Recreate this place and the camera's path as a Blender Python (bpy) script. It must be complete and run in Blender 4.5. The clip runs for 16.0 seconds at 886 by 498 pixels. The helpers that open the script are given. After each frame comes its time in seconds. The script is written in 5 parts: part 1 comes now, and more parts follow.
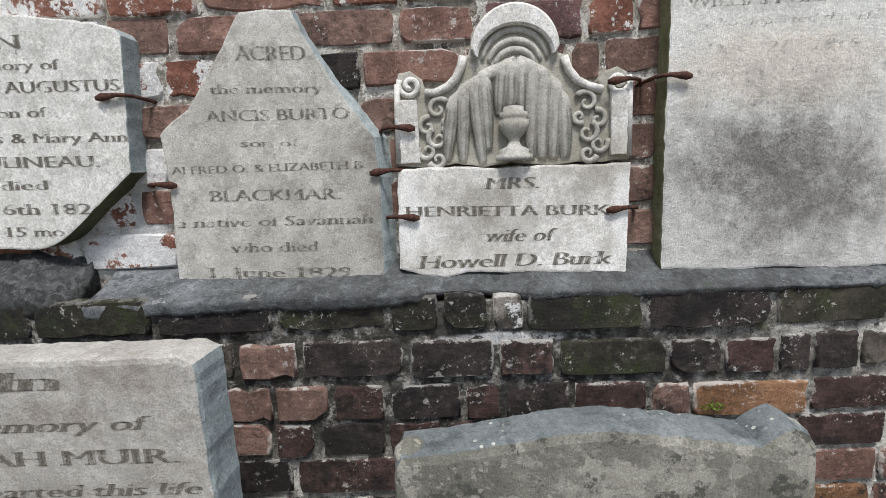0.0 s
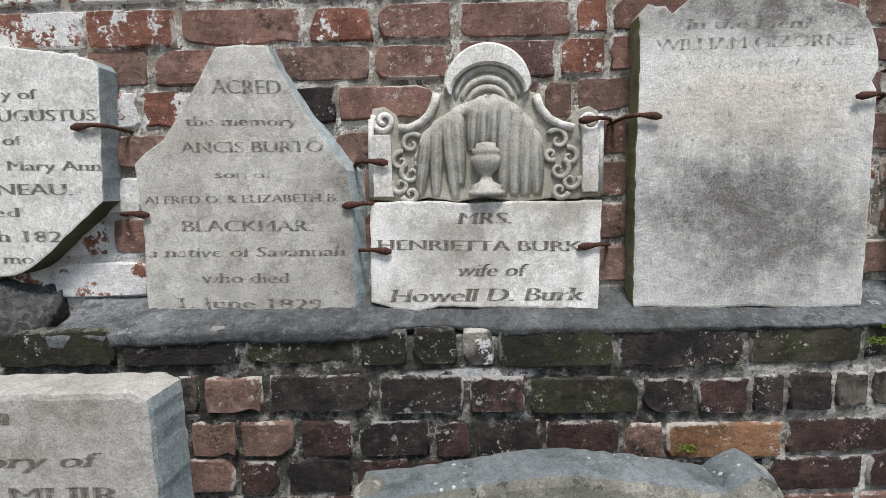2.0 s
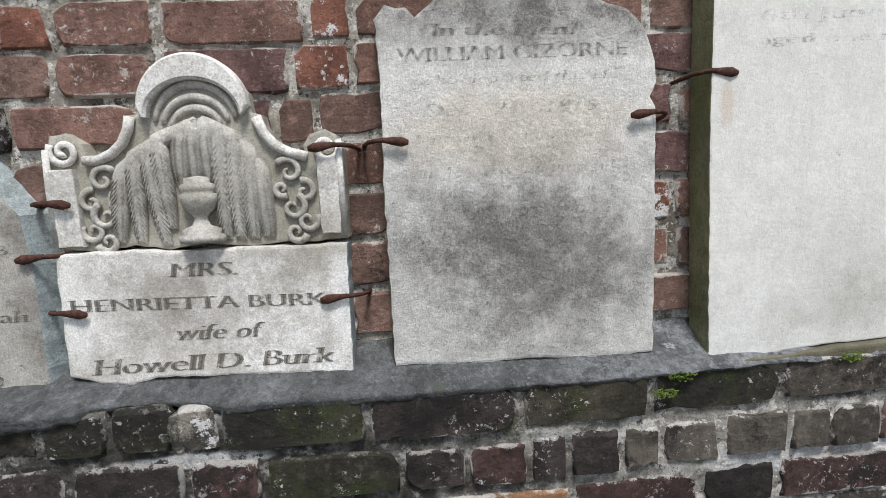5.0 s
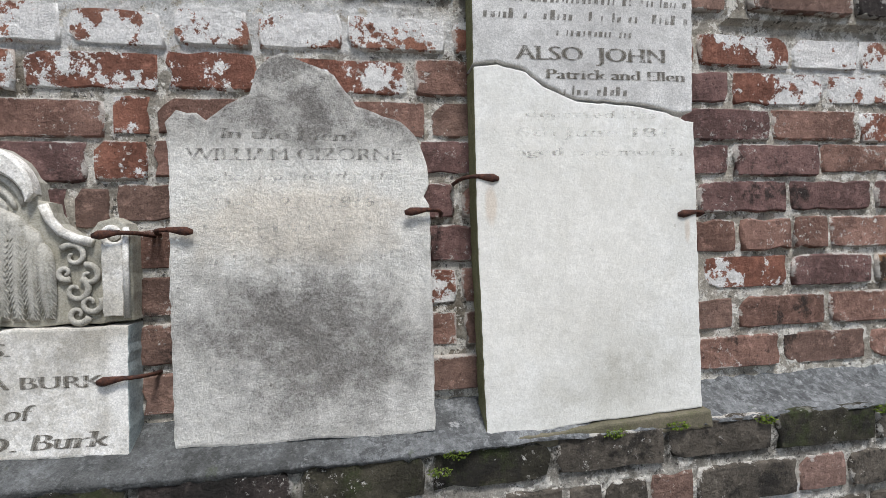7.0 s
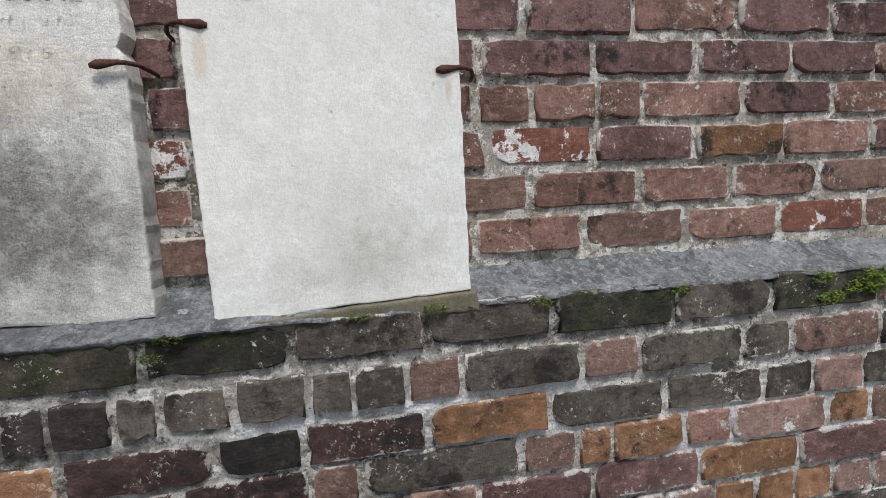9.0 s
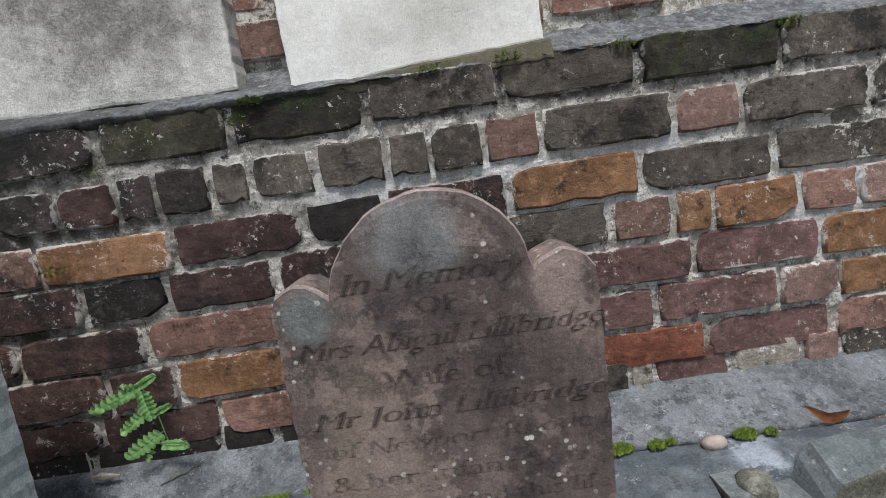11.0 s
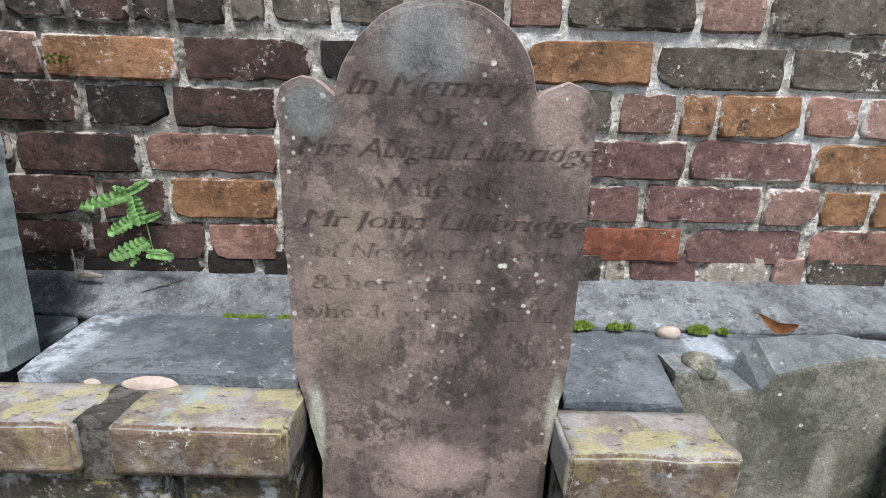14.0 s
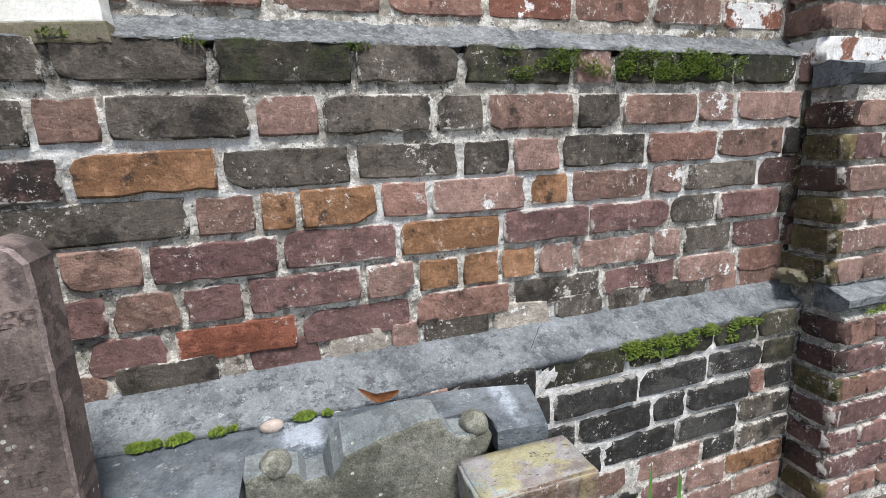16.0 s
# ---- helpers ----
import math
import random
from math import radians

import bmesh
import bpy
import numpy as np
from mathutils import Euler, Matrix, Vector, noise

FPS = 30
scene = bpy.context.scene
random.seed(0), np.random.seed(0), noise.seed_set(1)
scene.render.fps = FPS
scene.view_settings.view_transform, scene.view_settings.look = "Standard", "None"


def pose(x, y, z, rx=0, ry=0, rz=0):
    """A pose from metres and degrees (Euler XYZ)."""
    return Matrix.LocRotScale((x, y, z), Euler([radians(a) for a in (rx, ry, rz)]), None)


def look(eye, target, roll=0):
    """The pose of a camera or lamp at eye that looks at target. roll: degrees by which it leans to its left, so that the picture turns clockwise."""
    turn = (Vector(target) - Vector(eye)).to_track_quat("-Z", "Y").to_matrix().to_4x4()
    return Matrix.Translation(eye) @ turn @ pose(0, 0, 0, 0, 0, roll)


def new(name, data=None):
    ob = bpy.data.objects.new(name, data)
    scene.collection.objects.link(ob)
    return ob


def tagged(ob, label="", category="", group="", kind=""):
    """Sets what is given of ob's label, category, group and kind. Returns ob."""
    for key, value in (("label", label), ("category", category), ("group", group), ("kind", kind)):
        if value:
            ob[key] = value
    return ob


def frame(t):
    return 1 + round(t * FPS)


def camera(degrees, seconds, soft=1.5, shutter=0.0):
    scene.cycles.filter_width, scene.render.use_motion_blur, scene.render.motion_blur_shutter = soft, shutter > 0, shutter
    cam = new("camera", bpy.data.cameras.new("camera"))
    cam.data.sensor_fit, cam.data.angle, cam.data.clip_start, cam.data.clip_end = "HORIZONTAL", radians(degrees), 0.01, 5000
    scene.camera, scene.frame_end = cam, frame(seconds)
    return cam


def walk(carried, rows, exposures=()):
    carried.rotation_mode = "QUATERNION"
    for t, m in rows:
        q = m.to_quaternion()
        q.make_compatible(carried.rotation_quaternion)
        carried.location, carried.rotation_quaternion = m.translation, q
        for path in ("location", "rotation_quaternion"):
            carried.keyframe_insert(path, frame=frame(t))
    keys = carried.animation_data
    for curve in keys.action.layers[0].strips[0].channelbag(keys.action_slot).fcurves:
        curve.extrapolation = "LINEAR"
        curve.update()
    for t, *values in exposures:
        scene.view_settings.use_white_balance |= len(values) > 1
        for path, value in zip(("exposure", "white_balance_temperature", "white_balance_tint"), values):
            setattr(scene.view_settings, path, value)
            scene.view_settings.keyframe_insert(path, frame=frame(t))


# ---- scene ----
cam = camera(84.4, 16.0, soft=0.8)
PATH = [
    (0, (0.006, -0.005, 1.45), (-0.055, 1.967, 1.126), -2.5),
    (0.5, (0.019, -0.002, 1.449), (-0.098, 1.971, 1.14), -3.2),
    (1, (0.032, 0.001, 1.453), (-0.083, 1.976, 1.158), -3.3),
    (1.5, (0.04, 0.001, 1.46), (-0.049, 1.981, 1.196), -2.4),
    (2, (0.054, 0.001, 1.466), (0.005, 1.988, 1.239), -1.5),
    (2.5, (0.088, 0.001, 1.471), (0.071, 1.99, 1.267), -1.6),
    (3, (0.134, -0.012, 1.469), (0.132, 1.977, 1.255), -1.9),
    (3.5, (0.193, 0.011, 1.468), (0.224, 1.992, 1.19), -2.2),
    (4, (0.282, 0.101, 1.481), (0.395, 2.076, 1.183), -2.8),
    (4.2, (0.318, 0.144, 1.502), (0.431, 2.115, 1.182), -3.0),
    (6.3, (0.568, 0.162, 1.552), (0.697, 2.154, 1.436), -1.9),
    (6.5, (0.602, 0.134, 1.558), (0.762, 2.126, 1.472), -1.8),
    (7, (0.687, 0.071, 1.557), (0.989, 2.048, 1.54), -1.6),
    (7.5, (0.775, 0.055, 1.531), (1.191, 2.011, 1.522), -1.0),
    (7.7, (0.841, 0.075, 1.528), (1.243, 2.034, 1.49), -0.5),
    (8, (0.981, 0.101, 1.501), (1.415, 2.052, 1.421), -0.9),
    (8.2, (1.05, 0.116, 1.498), (1.497, 2.061, 1.368), -1.2),
    (10.3, (1.137, 0.061, 1.176), (1.09, 2.043, 0.911), -8.7),
    (10.5, (1.115, 0.063, 1.154), (1.065, 2.042, 0.875), -9.5),
    (11, (1.087, 0.075, 1.065), (1.063, 2.052, 0.76), -8.4),
    (11.5, (1.083, 0.068, 0.988), (1.064, 2.036, 0.63), -4.6),
    (11.6, (1.096, 0.068, 0.982), (1.048, 2.027, 0.584), -4.5),
    (12, (1.08, 0.061, 0.949), (1.071, 2.015, 0.525), -1.8),
    (12.5, (1.076, 0.049, 0.926), (1.057, 1.996, 0.471), -0.2),
    (13, (1.076, 0.042, 0.923), (1.05, 1.982, 0.44), 0.8),
    (13.5, (1.078, 0.035, 0.921), (1.058, 1.972, 0.423), 1.3),
    (14, (1.073, 0.027, 0.923), (1.078, 1.962, 0.416), 1.6),
    (14.5, (1.087, 0.003, 0.947), (1.209, 1.937, 0.452), 1.2),
    (14.9, (1.153, -0.008, 1.008), (1.487, 1.907, 0.539), -0.3),
    (15, (1.193, -0.02, 1.009), (1.547, 1.897, 0.561), -0.9),
    (15.1, (1.234, -0.025, 1.018), (1.637, 1.884, 0.579), -1.5),
    (15.5, (1.354, -0.021, 1.027), (1.871, 1.862, 0.595), -2.6),
    (15.7, (1.423, -0.018, 1.034), (1.972, 1.853, 0.589), -2.4),
    (16, (1.513, -0.024, 1.054), (2.105, 1.837, 0.62), -2.3),
]
walk(cam, [(t, look(eye, target, roll)) for t, eye, target, roll in PATH],
     exposures=[(0, 0.45), (7.5, 0.45), (10.4, 0.36), (11.0, 0.42), (11.5, 0.54), (12.5, 0.88), (13.5, 1.05), (15.5, 1.03), (16.0, 1.03)])

# ---- world, sun, exposure ----
world = bpy.data.worlds.new("overcast_sky")
scene.world = world
world.use_nodes = True
wn, wl = world.node_tree.nodes, world.node_tree.links
sky = wn.new("ShaderNodeTexSky")
sky.sky_type, sky.sun_disc = "NISHITA", False
sky.sun_elevation, sky.sun_rotation = radians(62), radians(170)
soften = wn.new("ShaderNodeHueSaturation")
soften.inputs["Saturation"].default_value = 0.7
wl.new(sky.outputs["Color"], soften.inputs["Color"])
wl.new(soften.outputs["Color"], wn["Background"].inputs["Color"])
wn["Background"].inputs["Strength"].default_value = 0.1
sun = new("sun", bpy.data.lights.new("sun", "SUN"))
sun.data.energy, sun.data.angle, sun.data.color = 2.7, radians(14), (1.0, 0.985, 0.97)
sun.matrix_world = look((1.2, -2.1, 7.0), (0.6, 0.9, 1.0))


# ---- material helpers ----
class Mat:
    """A small wrapper round one node material."""

    def __init__(self, name, rough=0.9):
        self.m = bpy.data.materials.new(name)
        self.m.use_nodes = True
        self.n, self.l = self.m.node_tree.nodes, self.m.node_tree.links
        self.b = self.n["Principled BSDF"]
        self.b.inputs["Roughness"].default_value = rough
        self.b.inputs["Specular IOR Level"].default_value = 0.25
        self.pos = self.n.new("ShaderNodeNewGeometry").outputs["Position"]
        self.rnd = self.n.new("ShaderNodeObjectInfo").outputs["Random"]

    def put(self, sock, v):
        if isinstance(v, bpy.types.NodeSocket):
            self.l.new(v, sock)
        elif isinstance(v, tuple) and len(v) == 3 and sock.type == "RGBA":
            sock.default_value = (*v, 1)
        else:
            sock.default_value = v

    def mapped(self, scale=(1, 1, 1), move=(0, 0, 0)):
        k = self.n.new("ShaderNodeMapping")
        self.l.new(self.pos, k.inputs["Vector"])
        k.inputs["Scale"].default_value, k.inputs["Location"].default_value = scale, move
        return k.outputs["Vector"]

    def noise(self, scale, detail=4, rough=0.6, vec=None):
        k = self.n.new("ShaderNodeTexNoise")
        self.l.new(vec or self.pos, k.inputs["Vector"])
        k.inputs["Scale"].default_value, k.inputs["Detail"].default_value, k.inputs["Roughness"].default_value = scale, detail, rough
        return k.outputs["Fac"]

    def voronoi(self, scale, out="Distance"):
        k = self.n.new("ShaderNodeTexVoronoi")
        self.l.new(self.pos, k.inputs["Vector"])
        k.inputs["Scale"].default_value = scale
        return k.outputs[out]

    def ramp(self, v, a, b, lo=0.0, hi=1.0):
        k = self.n.new("ShaderNodeMapRange")
        k.interpolation_type = "SMOOTHSTEP"
        for i, x in enumerate((v, a, b, lo, hi)):
            self.put(k.inputs[i], x)
        return k.outputs[0]

    def math(self, op, a, b=0.0):
        k = self.n.new("ShaderNodeMath")
        k.operation = op
        self.put(k.inputs[0], a), self.put(k.inputs[1], b)
        return k.outputs[0]

    def mix(self, f, a, b):
        k = self.n.new("ShaderNodeMix")
        k.data_type = "RGBA"
        self.put(k.inputs[0], f), self.put(k.inputs[6], a), self.put(k.inputs[7], b)
        return k.outputs[2]

    def local(self, i):
        k = self.n.new("ShaderNodeSeparateXYZ")
        self.l.new(self.n.new("ShaderNodeTexCoord").outputs["Generated"], k.inputs[0])
        return k.outputs[i]

    def axis(self, i):
        k = self.n.new("ShaderNodeSeparateXYZ")
        self.l.new(self.pos, k.inputs[0])
        return k.outputs[i]

    def blob(self, x, z, r, soft=0.6, sx=1.0, sz=1.0):
        """1 near (x, z) on the wall, 0 past r, with an uneven edge."""
        dx = self.math("MULTIPLY", self.math("SUBTRACT", self.axis(0), x), 1 / sx)
        dz = self.math("MULTIPLY", self.math("SUBTRACT", self.axis(2), z), 1 / sz)
        d = self.math("SQRT", self.math("ADD", self.math("MULTIPLY", dx, dx), self.math("MULTIPLY", dz, dz)))
        d = self.math("ADD", d, self.math("MULTIPLY", self.math("SUBTRACT", self.noise(22, 5), 0.5), r * 0.9))
        return self.ramp(d, r, r * soft)

    def done(self, color, bumps=(), rough=None, grain=0.0):
        if grain:
            k = self.n.new("ShaderNodeVectorMath")
            k.operation = "SCALE"
            fine = self.ramp(self.noise(330, 3, 0.7), 0.3, 0.7, 1 - grain, 1 + grain)
            mid = self.ramp(self.noise(48, 5, 0.75), 0.3, 0.7, 1 - grain * 0.8, 1 + grain * 0.8)
            self.l.new(color, k.inputs[0])
            self.put(k.inputs["Scale"], self.math("MULTIPLY", fine, mid))
            color = k.outputs[0]
        self.put(self.b.inputs["Base Color"], color)
        if rough is not None:
            self.put(self.b.inputs["Roughness"], rough)
        last = None
        for height, dist, strength in bumps:
            k = self.n.new("ShaderNodeBump")
            k.inputs["Distance"].default_value, k.inputs["Strength"].default_value = dist, strength
            self.l.new(height, k.inputs["Height"])
            if last:
                self.l.new(last, k.inputs["Normal"])
            last = k.outputs["Normal"]
        if last:
            self.l.new(last, self.b.inputs["Normal"])
        return self.m


def brick_material(name, c1, c2, white=0.0, soot=0.0, moss=0.0, lichen=0.0, smear=0.7):
    """Old hand-made brick: burnt blotches, pits, lime specks, soot, moss or whitewash."""
    k = Mat(name, 0.92)
    shade = k.mix(k.rnd, tuple(v * 0.85 for v in c1), tuple(v * 1.12 for v in c2))
    shade = k.mix(k.ramp(k.noise(11, 6, 0.65), 0.42, 0.6, 0, 0.8), shade, tuple(v * 0.6 for v in c1))
    shade = k.mix(k.ramp(k.noise(60, 5, 0.7), 0.52, 0.66, 0, 0.5), shade, tuple(min(1, v * 1.4 + 0.01) for v in c2))
    if soot:
        shade = k.mix(k.ramp(k.noise(9, 7, 0.75), 0.6 - 0.3 * soot, 0.68 - 0.25 * soot, 0, 0.85), shade, (0.022, 0.02, 0.018))
    if moss:
        shade = k.mix(k.ramp(k.noise(16, 6, 0.75), 0.6 - 0.3 * moss, 0.78 - 0.25 * moss, 0, 0.85), shade, (0.04, 0.05, 0.018))
    if lichen:
        shade = k.mix(k.ramp(k.noise(18, 6, 0.7), 0.48, 0.64, 0, lichen), shade, (0.36, 0.31, 0.12))
        shade = k.mix(k.ramp(k.noise(24, 6, 0.7, k.mapped((1, 1, 1), (3, 1, 7))), 0.5, 0.62, 0, lichen), shade, (0.3, 0.31, 0.3))
    holes = k.ramp(k.noise(85, 6, 0.75, k.mapped(move=(2, 6, 3))), 0.4, 0.36)
    shade = k.mix(k.math("MULTIPLY", holes, 0.65), shade, tuple(v * 0.3 for v in c1))
    gx, gz = k.local(0), k.local(2)
    ex = k.ramp(k.math("ABSOLUTE", k.math("SUBTRACT", gx, 0.5)), 0.44, 0.5)
    ez = k.ramp(k.math("ABSOLUTE", k.math("SUBTRACT", gz, 0.5)), 0.36, 0.5)
    edge = k.math("MULTIPLY", k.math("MAXIMUM", ex, ez), 0.2)
    patchy = k.math("MULTIPLY", k.ramp(k.noise(6, 4, 0.6), 0.4, 0.62), 0.13)
    lime = k.ramp(k.math("ADD", k.math("ADD", edge, patchy), k.noise(38, 8, 0.78)), 0.7, 0.74, 0, smear)
    shade = k.mix(lime, shade, (0.56, 0.535, 0.49))
    specks = k.ramp(k.noise(105, 5, 0.75), 0.59, 0.62, 0, 0.85)
    specks = k.math("MULTIPLY", specks, k.ramp(k.noise(12, 4), 0.5, 0.62))
    shade = k.mix(specks, shade, (0.6, 0.58, 0.54))
    if white:
        wash = k.noise(13, 8, 0.74)
        shade = k.mix(k.ramp(wash, 0.645 - 0.3 * white, 0.665 - 0.3 * white, 0, 0.95), shade, (0.74, 0.73, 0.71))
    pits = k.ramp(k.voronoi(120), 0.0, 0.22)
    return k.done(shade, ((k.noise(12, 5, 0.6), 0.012, 0.45), (k.ramp(k.noise(40, 7, 0.75), 0.35, 0.6), 0.004, 0.6), (holes, -0.002, 0.5), (pits, 0.0015, 0.2)), None, 0.17)


BRICKS = {
    "D": brick_material("dark_brick", (0.03, 0.026, 0.024), (0.06, 0.047, 0.042), soot=0.4, smear=0.5),
    "C": brick_material("charcoal_black_brick", (0.036, 0.035, 0.033), (0.07, 0.067, 0.062), soot=0.3, smear=0.4),
    "G": brick_material("grey_stained_brick", (0.1, 0.086, 0.07), (0.152, 0.13, 0.106), soot=0.35, smear=0.8),
    "E": brick_material("dark_maroon_brick", (0.068, 0.042, 0.036), (0.105, 0.063, 0.054), soot=0.3, smear=0.6),
    "Q": brick_material("olive_mossy_brick", (0.115, 0.09, 0.045), (0.16, 0.125, 0.062), soot=0.2, moss=0.35, smear=0.4),
    "B": brick_material("brown_brick", (0.2, 0.125, 0.1), (0.27, 0.17, 0.135), soot=0.12),
    "R": brick_material("red_brown_brick", (0.225, 0.128, 0.099), (0.295, 0.172, 0.136), soot=0.08),
    "P": brick_material("purple_red_brick", (0.155, 0.09, 0.082), (0.205, 0.12, 0.108), soot=0.1),
    "O": brick_material("orange_brick", (0.25, 0.132, 0.068), (0.32, 0.175, 0.098), soot=0.2),
    "V": brick_material("bright_red_brick", (0.21, 0.075, 0.046), (0.25, 0.095, 0.06), soot=0.15),
    "K": brick_material("pinkish_brick", (0.27, 0.172, 0.142), (0.34, 0.222, 0.185), white=0.15),
    "M": brick_material("moss_stained_brick", (0.046, 0.042, 0.03), (0.074, 0.066, 0.047), soot=0.4, moss=0.45, smear=0.2),
    "W": brick_material("whitewashed_brick", (0.26, 0.12, 0.085), (0.32, 0.15, 0.1), white=0.66),
    "Y": brick_material("brick_with_whitewash_patches", (0.23, 0.1, 0.07), (0.28, 0.125, 0.085), white=0.42),
    "L": brick_material("lime_crusted_brick", (0.42, 0.37, 0.31), (0.5, 0.45, 0.38), white=0.25, soot=0.15),
}


def lichen_brick_material():
    """Buff coping brick: lilac-grey crust, yellow lichen, fine dark scratches."""
    k = Mat("lichen_covered_buff_brick", 0.9)
    shade = k.mix(k.ramp(k.noise(9, 4), 0.35, 0.65), (0.21, 0.18, 0.165), (0.16, 0.135, 0.12))
    shade = k.mix(k.ramp(k.noise(12, 6, 0.7, k.mapped(move=(3, 1, 7))), 0.44, 0.56, 0, 0.85), shade, (0.27, 0.26, 0.255))
    shade = k.mix(k.ramp(k.noise(14, 6, 0.72), 0.48, 0.55, 0, 0.8), shade, (0.3, 0.275, 0.15))
    shade = k.mix(k.ramp(k.noise(10, 6, 0.7, k.mapped(move=(8, 5, 1))), 0.58, 0.66, 0, 0.7), shade, (0.25, 0.3, 0.3))
    cuts = k.ramp(k.noise(1, 6, 0.75, k.mapped((45, 110, 60))), 0.6, 0.63)
    shade = k.mix(k.math("MULTIPLY", cuts, 0.8), shade, (0.06, 0.05, 0.045))
    return k.done(shade, ((cuts, -0.002, 0.6), (k.noise(120, 4, 0.7), 0.0015, 0.5)), None, 0.16)


BRICKS["T"] = lichen_brick_material()
BRICKS["F"] = brick_material("buff_brown_brick_face", (0.16, 0.115, 0.085), (0.21, 0.15, 0.115), lichen=0.35, smear=0.35)
BRICKS["N"] = brick_material("crusted_dark_kerb_brick", (0.05, 0.044, 0.034), (0.085, 0.075, 0.055), soot=0.3, moss=0.3, lichen=0.9, smear=0.6)


def mortar_material(name, c, stain, dark, moss=0.0, growth=(), wash=(), fleck=0.9):
    """Lime mortar: crumbled pale body, dark grown-over stretches, fresh white lime where it has flaked."""
    k = Mat(name, 0.95)
    shade = k.mix(k.ramp(k.noise(30, 6, 0.7), 0.35, 0.65), c, tuple(v * 0.6 for v in c))
    shade = k.mix(k.ramp(k.noise(6, 7, 0.72), 0.6 - stain * 0.3, 0.68 - stain * 0.25, 0, 0.85), shade, dark)
    shade = k.mix(k.ramp(k.noise(24, 9, 0.76), 0.5, 0.525, 0, fleck), shade, (0.78, 0.75, 0.69))
    shade = k.mix(k.ramp(k.noise(70, 7, 0.78, k.mapped(move=(5, 2, 1))), 0.585, 0.605, 0, 0.85), shade, (0.05, 0.045, 0.04))
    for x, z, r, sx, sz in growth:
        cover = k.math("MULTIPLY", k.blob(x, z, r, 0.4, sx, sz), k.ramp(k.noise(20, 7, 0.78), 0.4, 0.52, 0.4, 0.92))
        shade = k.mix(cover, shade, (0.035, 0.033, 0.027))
    for x, z, r, sx, sz in wash:
        cover = k.math("MULTIPLY", k.blob(x, z, r, 0.6, sx, sz), k.ramp(k.noise(30, 6, 0.8), 0.42, 0.46))
        shade = k.mix(cover, shade, (0.74, 0.73, 0.71))
    if moss:
        shade = k.mix(k.ramp(k.noise(12, 5), 0.62 - moss * 0.2, 0.75, 0, 0.8), shade, (0.07, 0.085, 0.025))
    return k.done(shade, ((k.noise(45, 7, 0.75), 0.016, 0.9), (k.noise(200, 4, 0.7), 0.005, 0.8)), None, 0.2)


MORTAR_DARK = mortar_material("dark_gritty_mortar", (0.1, 0.092, 0.08), 0.5, (0.05, 0.047, 0.04), 0.4, fleck=0.12)
MORTAR_UP = mortar_material("pale_lime_mortar", (0.56, 0.51, 0.43), 0.3, (0.15, 0.12, 0.085), 0.0, (), ((0.2, 1.94, 0.1, 9, 0.7), (1.9, 1.9, 0.1, 5, 0.8), (-0.68, 1.4, 0.16, 1, 1)))
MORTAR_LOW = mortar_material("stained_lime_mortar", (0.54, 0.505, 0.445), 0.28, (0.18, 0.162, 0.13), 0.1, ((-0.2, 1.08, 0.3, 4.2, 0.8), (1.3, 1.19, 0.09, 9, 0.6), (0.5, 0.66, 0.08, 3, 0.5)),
                            ((0.08, 1.143, 0.035, 3.5, 0.4), (1.0, 1.06, 0.06, 2.5, 0.6), (1.45, 1.0, 0.1, 4, 0.35), (1.3, 1.07, 0.07, 4, 0.6), (1.95, 0.93, 0.12, 4, 1), (2.5, 1.0, 0.14, 2.5, 1), (2.2, 0.45, 0.25, 2, 1)))


def cement_material(name, c, moss=0.0, growth=(), thick=0.95, grit=0.55):
    k = Mat(name, 0.9)
    shade = k.mix(k.ramp(k.noise(8, 7, 0.75), 0.38, 0.62), tuple(v * 1.15 for v in c), tuple(v * 0.6 for v in c))
    shade = k.mix(k.ramp(k.noise(95, 4, 0.65), 0.52, 0.57, 0, grit), shade, tuple(v * 1.75 for v in c))
    shade = k.mix(k.ramp(k.noise(80, 4, 0.65, k.mapped(move=(2, 8, 5))), 0.54, 0.58, 0, grit), shade, tuple(v * 0.35 for v in c))
    shade = k.mix(k.ramp(k.noise(26, 8, 0.78), 0.54, 0.58, 0, 0.7), shade, tuple(v * 0.33 for v in c))
    shade = k.mix(k.ramp(k.noise(36, 7, 0.78, k.mapped(move=(4, 1, 6))), 0.62, 0.65, 0, 0.6), shade, tuple(min(0.5, v * 2.6) for v in c))
    for x, z, r, sx, sz in growth:
        shade = k.mix(k.math("MULTIPLY", k.blob(x, z, r, 0.5, sx, sz), k.ramp(k.noise(24, 7, 0.8), 0.38, 0.52, 0.2, thick)), shade, (0.04, 0.04, 0.036))
    if moss:
        shade = k.mix(k.ramp(k.noise(11, 6, 0.7), 0.62, 0.7, 0, moss), shade, (0.06, 0.075, 0.028))
    return k.done(shade, ((k.noise(22, 7, 0.75), 0.014, 0.6), (k.noise(180, 4, 0.7), 0.005, 0.8)), None, 0.2)


CEMENT_UP = cement_material("weathered_cement", (0.195, 0.202, 0.206), 0.4, ((0.1, 1.23, 0.25, 3.2, 0.5), (1.2, 1.2, 0.03, 70, 0.7)), 0.6, 0.36)
CEMENT_OLD = cement_material("blackened_old_cement", (0.085, 0.086, 0.084), 0.5, ((-0.9, 1.22, 0.06, 8, 0.6),), 0.8)
CEMENT_LOW = cement_material("grey_sandy_cement", (0.185, 0.198, 0.207), grit=0.22)


